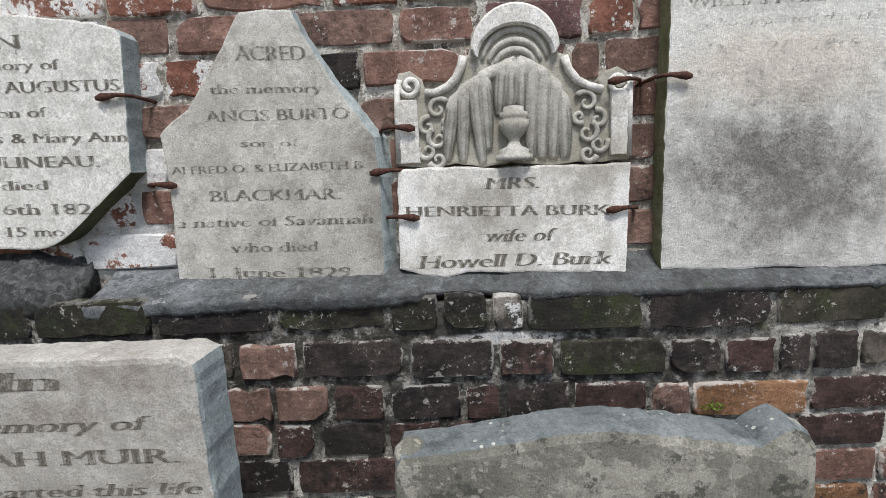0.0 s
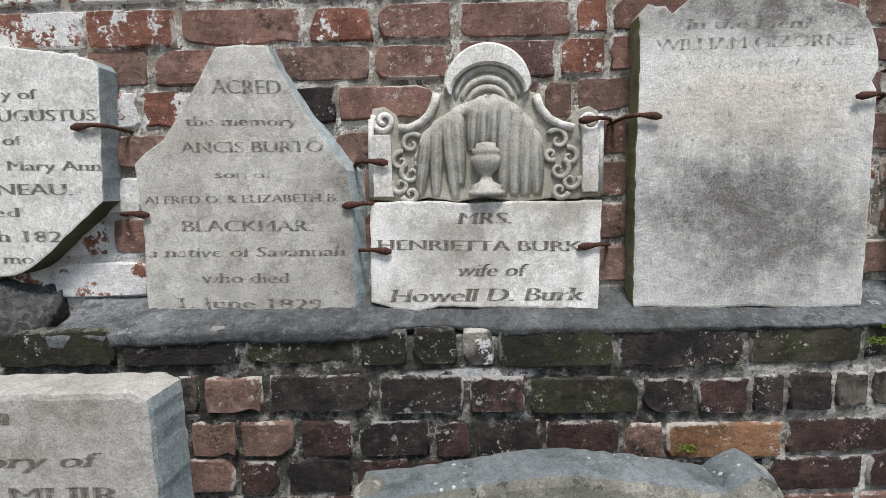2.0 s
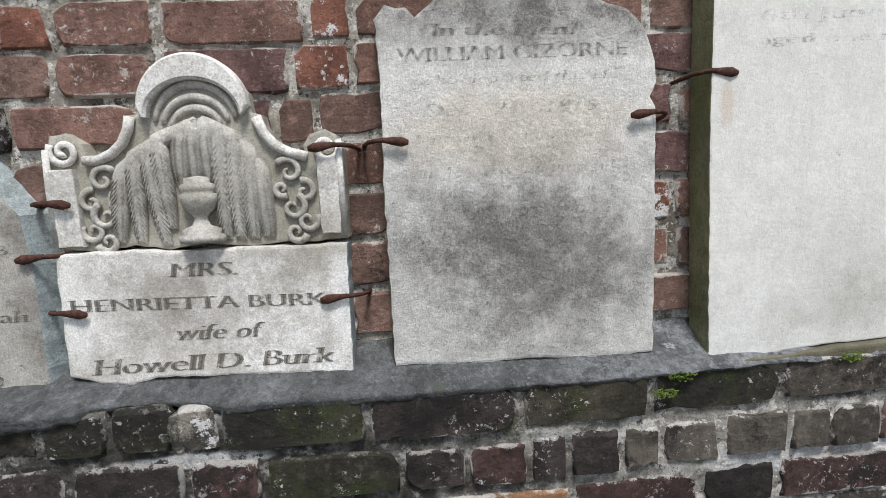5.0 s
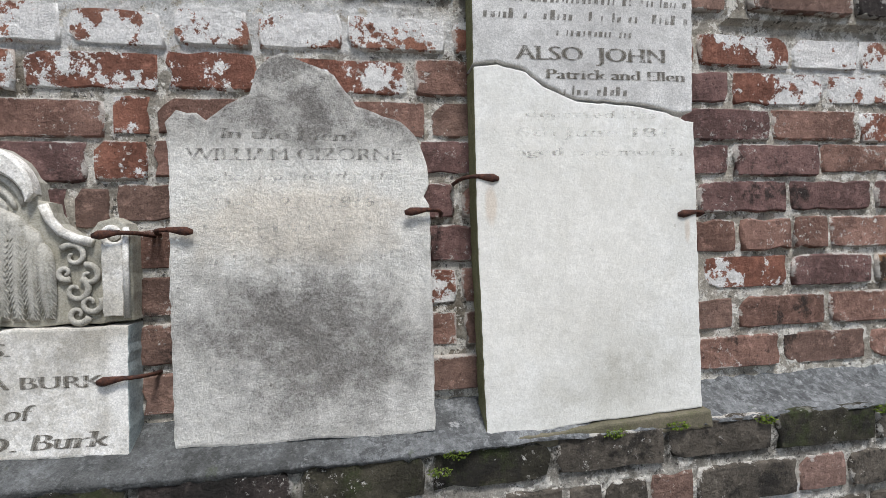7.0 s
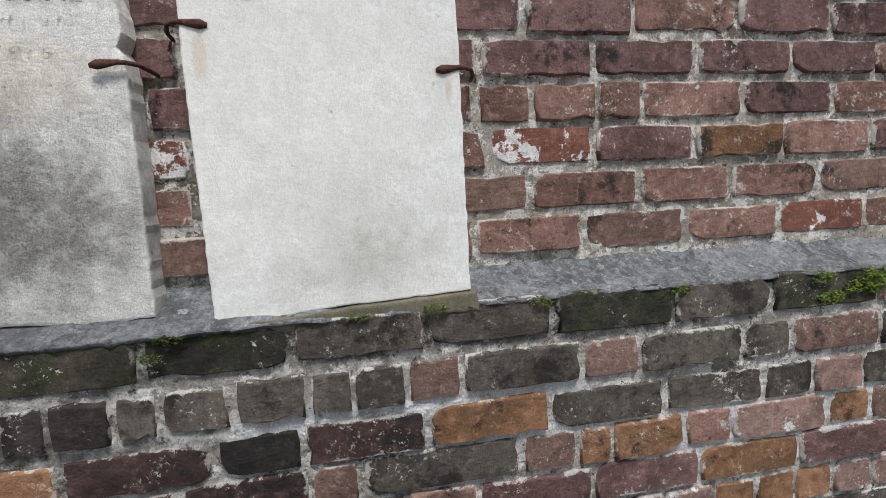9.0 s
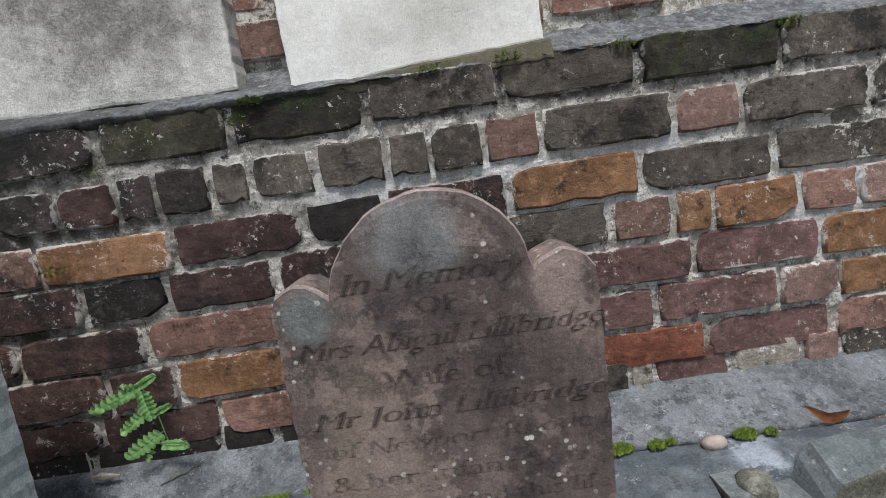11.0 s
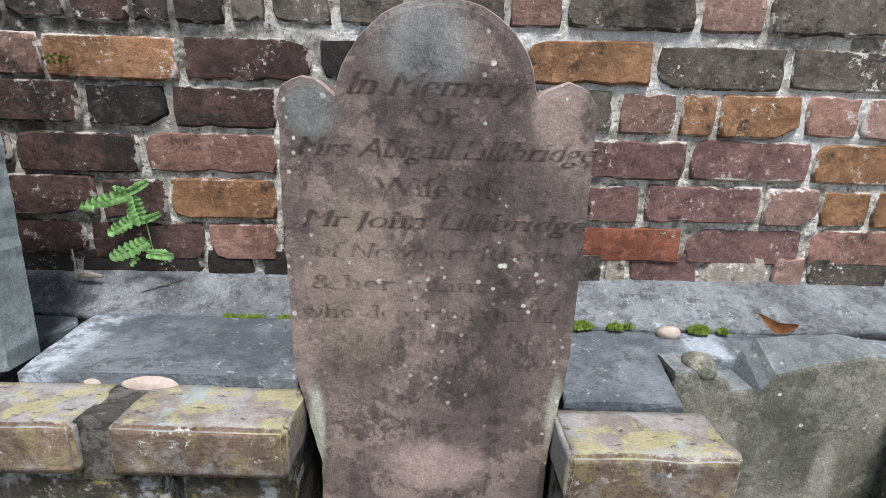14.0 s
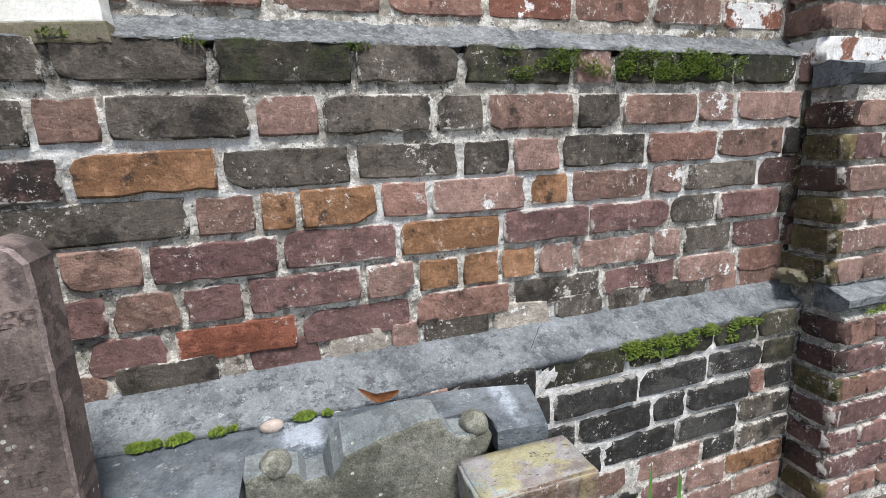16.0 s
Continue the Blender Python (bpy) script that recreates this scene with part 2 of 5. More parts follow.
def slate_material():
    k = Mat("blue_grey_slate", 0.7)
    shade = k.mix(k.ramp(k.noise(7, 7, 0.72), 0.38, 0.62), (0.07, 0.082, 0.094), (0.15, 0.166, 0.18))
    shade = k.mix(k.ramp(k.noise(32, 7, 0.78), 0.55, 0.6, 0, 0.6), shade, (0.055, 0.06, 0.058))
    shade = k.mix(k.ramp(k.noise(40, 7, 0.78, k.mapped(move=(7, 1, 2))), 0.6, 0.63, 0, 0.6), shade, (0.36, 0.38, 0.39))
    shade = k.mix(k.ramp(k.noise(9, 7, 0.74, k.mapped((1, 1, 1), (2, 9, 4))), 0.6, 0.66, 0, 0.85), shade, (0.33, 0.36, 0.4))
    for x, r in ((0.53, 0.045), (1.5, 0.05), (1.86, 0.025)):
        shade = k.mix(k.math("MULTIPLY", k.blob(x, 0.59, r, 0.4), k.ramp(k.noise(26, 7, 0.75), 0.42, 0.52, 0.1, 0.8)), shade, (0.36, 0.4, 0.45))
    return k.done(shade, ((k.ramp(k.noise(10, 6, 0.7), 0.4, 0.6), 0.006, 0.6), (k.noise(120, 5, 0.75), 0.003, 0.7)), 0.68, 0.18)


SLATE = slate_material()


def stone_material(name, light, mid, dark, cover=0.5, grain=140, blobs=(), clean=(), spots=0.0, streak=0.0, rough_grain=0.2, speck=0.6, flake=0.28, tints=(), relief=1.0):
    """Weathered gravestone: mottled patina, dark growth in blobs, cleaner patches, lichen spots."""
    k = Mat(name, 0.85)
    shade = k.mix(k.ramp(k.noise(6, 6, 0.65), 0.68 - cover * 0.5, 0.92 - cover * 0.5), light, mid)
    shade = k.mix(k.ramp(k.noise(23, 6, 0.75), 0.42, 0.62, 0, 0.6), shade, mid)
    fine = k.ramp(k.noise(grain, 5, 0.75), 0.42, 0.62)
    shade = k.mix(k.math("MULTIPLY", fine, 0.55), shade, mid)
    dirt = k.math("MULTIPLY", k.ramp(k.noise(grain * 1.3, 6, 0.8), 0.52, 0.64), k.ramp(k.noise(10, 5, 0.7), 0.38, 0.66, 0.1, speck))
    shade = k.mix(dirt, shade, dark)
    if streak:
        run = k.noise(1, 5, 0.65, k.mapped((38, 8, 4)))
        shade = k.mix(k.ramp(run, 0.5, 0.75, 0, streak), shade, dark)
    chips = k.noise(15, 8, 0.68, k.mapped(move=(4, 7, 2)))
    shade = k.mix(k.ramp(chips, 0.53, 0.57, 0, flake), shade, light)
    shade = k.mix(k.ramp(k.noise(19, 8, 0.7, k.mapped(move=(1, 3, 8))), 0.55, 0.59, 0, flake), shade, dark)
    for x, z, r, sx, sz, amount, tint in tints:
        shade = k.mix(k.math("MULTIPLY", k.blob(x, z, r, 0.4, sx, sz), amount), shade, tint)
    for x, z, r, sx, sz, amount in blobs:
        patch = k.math("MULTIPLY", k.blob(x, z, r * 1.3, 0.05, sx, sz), k.ramp(k.noise(24, 7, 0.72, k.mapped(move=(x, 3, z))), 0.36, 0.58, 0.5, 1.0))
        stipple = k.math("ADD", k.noise(grain * 1.6, 6, 0.8), k.math("MULTIPLY", k.math("SUBTRACT", patch, 1.0), 0.3))
        shade = k.mix(k.math("MULTIPLY", patch, amount * 0.8), shade, dark)
        shade = k.mix(k.ramp(stipple, 0.4, 0.56, 0, amount * 0.8), shade, dark)
    for x, z, r, sx, sz, amount in clean:
        shade = k.mix(k.math("MULTIPLY", k.blob(x, z, r, 0.4, sx, sz), amount), shade, light)
    if spots:
        dots = k.ramp(k.math("ADD", k.voronoi(62), k.math("MULTIPLY", k.noise(90, 4), 0.3)), 0.36, 0.3)
        dots = k.math("MULTIPLY", dots, k.ramp(k.noise(11, 4), 0.6 - spots * 0.12, 0.66))
        shade = k.mix(dots, shade, (0.5, 0.5, 0.44))
    nicks = k.ramp(k.noise(34, 8, 0.75, k.mapped(move=(6, 2, 5))), 0.36, 0.33)
    shade = k.mix(k.math("MULTIPLY", nicks, 0.55), shade, dark)
    return k.done(shade, ((k.noise(14, 5, 0.6), 0.008, 0.25), (nicks, -0.002, 0.5), (k.noise(grain * 0.6, 6, 0.78), 0.0024 * relief, 0.6)), None, rough_grain)


def letter_material(name, c, worn=0.5, strength=0.6):
    """Flat letters coloured for the dirt and shade of cut grooves, worn away in patches."""
    k = Mat(name, 0.95)
    shade = k.mix(k.noise(120, 4), c, tuple(v * 1.7 for v in c))
    k.put(k.b.inputs["Alpha"], k.ramp(k.noise(70, 5, 0.75), worn - 0.1, worn + 0.1, strength, 0.05))
    return k.done(shade)


def simple_material(name, c1, c2, scale=60, rough=0.8, bump=0.003, metal=0.0):
    k = Mat(name, rough)
    k.b.inputs["Metallic"].default_value = metal
    shade = k.mix(k.ramp(k.noise(scale, 5, 0.7), 0.35, 0.68), c1, c2)
    return k.done(shade, ((k.noise(scale * 2, 4, 0.7), bump, 0.6),))


RUST = simple_material("rusted_iron", (0.045, 0.023, 0.019), (0.13, 0.055, 0.036), 160, 0.75, 0.003, 0.15)
MOSS = simple_material("bright_green_moss", (0.07, 0.11, 0.015), (0.19, 0.26, 0.04), 200, 0.9)
LEAF = simple_material("fresh_green_leaf", (0.15, 0.31, 0.09), (0.25, 0.43, 0.17), 120, 0.5)
BLADE = simple_material("grass_green_blade", (0.06, 0.14, 0.03), (0.11, 0.22, 0.05), 60, 0.5)
DRY = simple_material("dry_brown_leaf", (0.2, 0.07, 0.025), (0.33, 0.14, 0.06), 70, 0.55)
LITTER = simple_material("faded_fallen_leaf", (0.3, 0.2, 0.15), (0.42, 0.31, 0.25), 60, 0.7)
SHELL = simple_material("pale_pink_pebble", (0.34, 0.27, 0.23), (0.46, 0.39, 0.34), 50, 0.6)
SOIL = simple_material("dark_damp_soil", (0.05, 0.04, 0.03), (0.12, 0.095, 0.07), 40, 0.95, 0.01)
TWIG = simple_material("dry_grey_twig", (0.25, 0.22, 0.18), (0.38, 0.34, 0.28), 90)

MARBLE_AUG = stone_material("pale_marble", (0.78, 0.765, 0.72), (0.55, 0.535, 0.48), (0.2, 0.19, 0.16), 0.35)
MARBLE_BL = stone_material("grey_tan_marble", (0.63, 0.605, 0.55), (0.39, 0.37, 0.325), (0.15, 0.135, 0.115), 0.55, 120,
                           ((-0.12, 1.34, 0.05, 1, 2.6, 0.9), (-0.13, 1.5, 0.05, 1.0, 1.0, 0.9)), ((-0.31, 1.74, 0.07, 1.2, 0.6, 0.6),), relief=1.5)
MARBLE_HB = stone_material("stained_white_marble", (0.88, 0.86, 0.82), (0.54, 0.51, 0.45), (0.28, 0.255, 0.21), 0.5, 120,
                           ((0.07, 1.38, 0.13, 1.0, 0.85, 0.75), (0.235, 1.415, 0.07, 1, 0.8, 0.7)), ((-0.08, 1.36, 0.06, 0.6, 1.8, 0.8), (0.31, 1.35, 0.04, 0.8, 2.4, 0.8)))
MARBLE_HB_DIRTY = stone_material("olive_grey_dirt_on_carved_marble", (0.5, 0.48, 0.42), (0.33, 0.31, 0.25), (0.17, 0.16, 0.12), 0.6, 110)
WILLOW = stone_material("grey_carved_marble", (0.56, 0.54, 0.49), (0.38, 0.36, 0.31), (0.17, 0.16, 0.12), 0.5, 110, (), ((0.05, 1.47, 0.04, 1, 1, 0.7),), 0, 0.4)
MARBLE_DZ = stone_material("white_marble_with_grey_growth", (0.87, 0.85, 0.8), (0.74, 0.72, 0.66), (0.15, 0.138, 0.126), 0.2, 160,
                           ((0.59, 1.41, 0.34, 1.0, 0.6, 0.75), (0.55, 1.43, 0.2, 1.1, 0.5, 0.85), (0.68, 1.37, 0.13, 1.2, 0.6, 0.7), (0.55, 1.88, 0.24, 1.2, 0.65, 0.95), (0.6, 1.76, 0.18, 1.9, 0.36, 0.9), (0.6, 1.28, 0.25, 1, 0.3, 0.4)),
                           (), 0, 0.0, 0.15, 0.25, 0.12, ((0.58, 1.6, 0.18, 1.3, 0.5, 0.65, (0.74, 0.66, 0.55)),), relief=3.6)
MARBLE_JO = stone_material("clean_white_marble", (0.86, 0.85, 0.81), (0.69, 0.68, 0.63), (0.42, 0.4, 0.34), 0.4, 160, ((1.06, 1.27, 0.14, 1.6, 0.5, 0.35), (1.13, 1.33, 0.11, 1.3, 0.6, 0.5), (1.1, 1.42, 0.16, 1.2, 0.5, 0.2)), (), 0, 0.12, 0.06, 0.15, 0.06, ((0.895, 1.625, 0.03, 0.45, 1.5, 0.55, (0.56, 0.4, 0.27)), (1.26, 1.57, 0.02, 0.4, 1.5, 0.4, (0.56, 0.42, 0.3)), (1.0, 1.55, 0.25, 1.2, 1.2, 0.35, (0.82, 0.78, 0.7))))
MARBLE_JO2 = stone_material("greyish_white_marble", (0.7, 0.69, 0.67), (0.58, 0.57, 0.55), (0.42, 0.41, 0.4), 0.5, 160, ((1.08, 1.88, 0.16, 1, 0.9, 0.6),))
MARBLE_MU = stone_material("tan_stained_marble", (0.5, 0.48, 0.44), (0.34, 0.32, 0.285), (0.24, 0.205, 0.165), 0.5, 110,
                           ((-0.44, 1.19, 0.07, 1.3, 0.5, 0.6), (-0.56, 1.14, 0.06, 1.4, 0.5, 0.6)), relief=1.6)
WORN = stone_material("lichen_grey_stone", (0.36, 0.345, 0.29), (0.15, 0.146, 0.118), (0.065, 0.065, 0.055), 0.6, 75, (), (), 0.2, 0.3, 0.2, 0.9, 0.8, relief=2.4)
SANDSTONE = stone_material("purple_brown_sandstone", (0.26, 0.2, 0.174), (0.115, 0.09, 0.081), (0.038, 0.031, 0.031), 0.68, 90,
                           ((1.13, 0.83, 0.1, 0.55, 2.0, 0.75), (1.03, 0.93, 0.09, 1.2, 0.6, 0.5), (0.96, 0.62, 0.06, 1, 0.7, 0.6), (1.12, 0.6, 0.1, 1.2, 0.6, 0.7), (1.05, 0.97, 0.03, 1, 2, 0.6), (0.9, 0.85, 0.03, 0.6, 3, 0.4)),
                           ((1.2, 0.93, 0.04, 0.8, 1.2, 0.9), (0.99, 0.74, 0.05, 0.7, 2.4, 0.55), (1.1, 0.72, 0.03, 0.8, 2, 0.4), (0.9, 0.63, 0.03, 0.8, 2, 0.6)), 0.75, 0.6, 0.2, 0.95, 0.58, ((1.05, 1.0, 0.07, 1, 0.9, 0.7, (0.24, 0.25, 0.245)), (0.92, 0.93, 0.04, 1, 1, 0.6, (0.2, 0.23, 0.22)), (0.97, 0.72, 0.08, 0.8, 2.4, 0.5, (0.24, 0.195, 0.15)), (1.2, 0.93, 0.05, 0.8, 1.2, 0.6, (0.34, 0.26, 0.235)), (1.07, 0.475, 0.07, 1.3, 0.7, 0.7, (0.36, 0.27, 0.245)), (0.915, 0.53, 0.03, 0.5, 3, 0.8, (0.42, 0.43, 0.36)), (1.225, 0.55, 0.03, 0.5, 2.5, 0.7, (0.4, 0.41, 0.33))), relief=2.2)
SMALLSTONE = stone_material("green_grey_stone", (0.25, 0.245, 0.205), (0.115, 0.114, 0.088), (0.06, 0.062, 0.047), 0.6, 80, ((1.6, 0.5, 0.1, 0.7, 1.5, 0.6),), ((1.66, 0.42, 0.04, 0.6, 2, 0.9), (1.5, 0.45, 0.04, 0.6, 2, 0.7)), 0.2, 0.5, 0.3, 0.9, 0.5, relief=2.4)
TANSTRIP = stone_material("tan_mossy_bedding_stone", (0.19, 0.165, 0.12), (0.12, 0.11, 0.075), (0.08, 0.09, 0.03), 0.6, 90)
BLUESIDE = stone_material("blue_grey_stone_side", (0.44, 0.49, 0.49), (0.27, 0.315, 0.315), (0.13, 0.155, 0.15), 0.5, 90, relief=2.5)
# weathered, algae-grown top with the sky's bluish reflection put into its colour
GREYTOP = stone_material("slate_grey_sky_tinted_top", (0.22, 0.24, 0.24), (0.12, 0.135, 0.137), (0.06, 0.068, 0.066), 0.55, 80, (), (), 0.5, 0.0, 0.2, 0.9, 0.5, relief=2.0)
SANDEDGE = stone_material("worn_highlit_sandstone_edge", (0.36, 0.29, 0.265), (0.22, 0.17, 0.155), (0.09, 0.075, 0.07), 0.45, 90, (), (), 0.6, 0.0, 0.25, 0.7, 0.5)
MOSSCUT = stone_material("black_green_moss_on_broken_marble", (0.15, 0.15, 0.09), (0.065, 0.07, 0.035), (0.03, 0.034, 0.018), 0.65, 90, relief=2.5)
GREENSIDE = stone_material("green_algae_on_marble", (0.3, 0.29, 0.17), (0.17, 0.17, 0.08), (0.09, 0.1, 0.04), 0.6, 90)
CUT = letter_material("dirt_and_shade_lettering", (0.125, 0.113, 0.093), 0.56, 0.66)
CUT_MID = letter_material("half_worn_lettering", (0.16, 0.15, 0.135), 0.5, 0.5)
CUT_FAINT = letter_material("faint_worn_lettering", (0.36, 0.35, 0.32), 0.44, 0.5)
CUT_RED = letter_material("shadowed_sandstone_lettering", (0.045, 0.035, 0.032), 0.56, 0.42)
CUT_LOST = letter_material("nearly_lost_sandstone_lettering", (0.045, 0.035, 0.032), 0.5, 0.28)
CUT_SOFT = letter_material("softened_grey_lettering", (0.13, 0.12, 0.1), 0.53, 0.55)


# ---- building helpers ----
def part(name, bm, material, parent, label="", smooth=False):
    """Links a bmesh, given in world metres, as one mesh under parent (or at top level with None)."""
    me = bpy.data.meshes.new(name)
    if parent is not None:
        base = parent.location if parent.parent is None else parent.parent.location + parent.location
        bmesh.ops.translate(bm, verts=bm.verts, vec=-base)
    bmesh.ops.recalc_face_normals(bm, faces=bm.faces)
    for f in bm.faces:
        f.smooth = smooth
    bm.to_mesh(me)
    bm.free()
    me.materials.append(material)
    ob = new(name, me)
    ob.parent = parent
    return tagged(ob, label) if label else ob


def thing(name, x, y, z, label, category, group=""):
    ob = new(name)
    ob.location = (x, y, z)
    ob.empty_display_size = 0.05
    return tagged(ob, label, category, group)


def wob(x, y, z, s=1.0):
    return noise.noise(Vector((x * s, y * s, z * s)))


def front_u(x, z=0):
    return 0.925 + 0.019 * x


def front_l(x, z=1.1):
    return 0.838 + 0.026 * x + (0.04 * (1.1 - z) if z < 1.1 else 0)


def front_d(x, z=0):
    return 0.792 + 0.062 * max(0.0, x - 1.6)


def sheet_block(x0, x1, z0, z1, front, back, res=0.012, amp=0.004):
    """A wall body: an uneven front sheet of fine facets, closed behind."""
    nx, nz = max(2, round((x1 - x0) / res)), max(2, round((z1 - z0) / res))
    bm = bmesh.new()
    grid = []
    for i in range(nx + 1):
        x = x0 + (x1 - x0) * i / nx
        col = []
        for j in range(nz + 1):
            z = z0 + (z1 - z0) * j / nz
            y = front(x, z) + amp * (wob(x, 3, z, 30) + 0.8 * wob(x, 7, z, 75))
            col.append(bm.verts.new((x, y, z)))
        grid.append(col)
    for i in range(nx):
        for j in range(nz):
            bm.faces.new((grid[i][j], grid[i + 1][j], grid[i + 1][j + 1], grid[i][j + 1]))
    c = [bm.verts.new((x, back, z)) for x, z in ((x0, z0), (x1, z0), (x1, z1), (x0, z1))]
    bm.faces.new(c[::-1])
    bm.faces.new([g[0] for g in grid][::-1] + [c[0], c[1]])
    bm.faces.new([g[-1] for g in grid] + [c[2], c[3]])
    bm.faces.new(grid[0] + [c[3], c[0]])
    bm.faces.new(grid[-1][::-1] + [c[1], c[2]])
    return bm


def swept_ledge(x0, x1, profile, res=0.008, amp=0.003, fine=0.009):
    """A cement ledge: profile(x) gives its (y, z) corners; the surface is trowelled unevenly and chipped."""
    bm = bmesh.new()
    n = round((x1 - x0) / res)
    first = profile(x0)
    cuts = [max(1, min(9, round(math.dist(a, b) / fine))) for a, b in zip(first, first[1:] + first[:1])]
    rings = []
    for i in range(n + 1):
        x = x0 + (x1 - x0) * i / n
        corners = profile(x)
        ring = []
        for (ya, za), (yb, zb), c in zip(corners, corners[1:] + corners[:1], cuts):
            for k in range(c):
                y, z = ya + (yb - ya) * k / c, za + (zb - za) * k / c
                w = amp * (wob(x, y, z, 17) + 0.6 * wob(x + 5, y, z, 48) + 0.5 * wob(x, y + 2, z, 110))
                ring.append(bm.verts.new((x, y - 0.7 * w, z + w)))
        rings.append(ring)
    m = len(rings[0])
    for a, b in zip(rings, rings[1:]):
        for k in range(m):
            bm.faces.new((a[k], a[(k + 1) % m], b[(k + 1) % m], b[k]))
    bm.faces.new(rings[0]), bm.faces.new(rings[-1][::-1])
    return bm


def brick_mesh(seed, aspect):
    """A worn brick, 1 x 1 x 1, its face towards -y: flat face, knocked-about rim, now and then a lost corner."""
    rng = random.Random(seed)
    long_n = 6 if aspect > 2 else 4
    corners = [(-0.5, -0.5), (0.5, -0.5), (0.5, 0.5), (-0.5, 0.5)]
    inward = [(0, 1), (-1, 0), (0, -1), (1, 0)]
    rim = []
    for side in range(4):
        (xa, za), (xb, zb) = corners[side], corners[(side + 1) % 4]
        n = long_n if side % 2 == 0 else 3
        for i in range(n):
            f = i / n + (rng.uniform(-0.25, 0.25) / n if i else 0)
            bite = rng.uniform(0.0, 0.032) + (rng.uniform(0.03, 0.11) if rng.random() < 0.1 else 0)
            px, pz = inward[side]
            x, z = xa + (xb - xa) * f + px * bite / aspect, za + (zb - za) * f + pz * bite
            if i == 0:
                cut = rng.uniform(0.02, 0.07) + (rng.uniform(0.05, 0.16) if rng.random() < 0.2 else 0)
                x, z = xa - math.copysign(cut / aspect, xa), za - math.copysign(cut * rng.uniform(0.6, 1.0), za)
            rim.append((x, z))
    n = len(rim)
    verts = [(x * 0.99, 1.0, z * 0.97) for x, z in rim]
    verts += [(x, 0.17 + rng.uniform(0, 0.08), z) for x, z in rim]
    inset = 0.062
    verts += [(x * (1 - 2 * inset / aspect), rng.uniform(0.0, 0.035), z * (1 - 2 * inset)) for x, z in rim]
    verts += [(rng.uniform(-0.3, -0.1), rng.uniform(-0.02, 0.03), rng.uniform(-0.1, 0.1)), (rng.uniform(0.1, 0.3), rng.uniform(-0.02, 0.03), rng.uniform(-0.1, 0.1))]
    faces = [(r * n + i, r * n + (i + 1) % n, (r + 1) * n + (i + 1) % n, (r + 1) * n + i) for r in (0, 1) for i in range(n)]
    a, b = 3 * n, 3 * n + 1
    ring = [2 * n + i for i in range(n)]
    hub = [a if (verts[v][0] + verts[w][0]) / 2 < 0 else b for v, w in zip(ring, ring[1:] + ring[:1])]
    for i in range(n):
        faces.append((ring[i], ring[(i + 1) % n], hub[i]))
        if hub[i] != hub[(i + 1) % n]:
            faces.append((ring[(i + 1) % n], hub[(i + 1) % n], hub[i]))
    return verts, faces, 2 * n


BRICK_SHAPES = {kind: [brick_mesh(s * 2 + (kind == "long"), 3.1 if kind == "long" else 1.5) for s in range(14)] for kind in ("long", "short")}
BRICK_CACHE = {}


def brick(parent, code, x, y, z, length, height, depth=0.06, rz=0.0, ry=0.0, rx=0.0, shape=0):
    kind = "long" if length > 0.15 else "short"
    key = (kind, shape % 14, code)
    if key not in BRICK_CACHE:
        verts, faces, sides = BRICK_SHAPES[kind][key[1]]
        me = bpy.data.meshes.new("brick")
        me.from_pydata(verts, [], faces)
        me.materials.append(BRICKS[code])
        for i, p in enumerate(me.polygons):
            p.use_smooth = i < sides
        BRICK_CACHE[key] = me
    ob = new("brick", BRICK_CACHE[key])
    ob.parent = parent
    ob.location, ob.scale = (x, y, z), (length, depth, height)
    ob.rotation_euler = (radians(rx), radians(ry), radians(rz))
    return ob


def outline_block(points, y, thick, bevel=0.004, rough=0.0022, step=0.014, spread=None, lean=0.0, z0=0.0):
    """A slab of stone cut to an outline of (x, z) corners, its face towards -y, with worn edges."""
    pts = []
    for (xa, za), (xb, zb) in zip(points, points[1:] + points[:1]):
        n = max(1, round(math.hypot(xb - xa, zb - za) / step))
        for i in range(n):
            x, z = xa + (xb - xa) * i / n, za + (zb - za) * i / n
            pts.append((x + rough * wob(x, z, 2, 70), z + rough * wob(x, z, 9, 70)))
    bm = bmesh.new()
    fr = [bm.verts.new((x, y + lean * (z - z0), z)) for x, z in pts]
    bk = [bm.verts.new((x + (spread(x, z) if spread else 0), y + thick + lean * (z - z0), z)) for x, z in pts]
    face = bm.faces.new(fr)
    bm.faces.new(bk[::-1])
    n = len(pts)
    for i in range(n):
        bm.faces.new((fr[i], bk[i], bk[(i + 1) % n], fr[(i + 1) % n]))
    bmesh.ops.recalc_face_normals(bm, faces=bm.faces)
    if bevel:
        bmesh.ops.bevel(bm, geom=list(face.edges), offset=bevel, segments=2, profile=0.6, affect="EDGES")
    return bm


def tube(bm, path, radius, sides=7, flat=1.0):
    """A round bar along a path; radius may be a function of 0..1."""
    path = [Vector(p) for p in path]
    rings = []
    for i, p in enumerate(path):
        d = (path[min(i + 1, len(path) - 1)] - path[max(i - 1, 0)]).normalized()
        side = d.cross(Vector((0, 1, 0)))
        side = side.normalized() if side.length > 1e-4 else Vector((1, 0, 0))
        up = side.cross(d).normalized()
        r = radius(i / (len(path) - 1)) if callable(radius) else radius
        rings.append([bm.verts.new(p + side * r * math.cos(a) + up * r * flat * math.sin(a)) for a in (2 * math.pi * k / sides for k in range(sides))])
    for a, b in zip(rings, rings[1:]):
        for k in range(sides):
            bm.faces.new((a[k], a[(k + 1) % sides], b[(k + 1) % sides], b[k]))
    bm.faces.new(rings[0][::-1]), bm.faces.new(rings[-1])


GLYPHS = {}


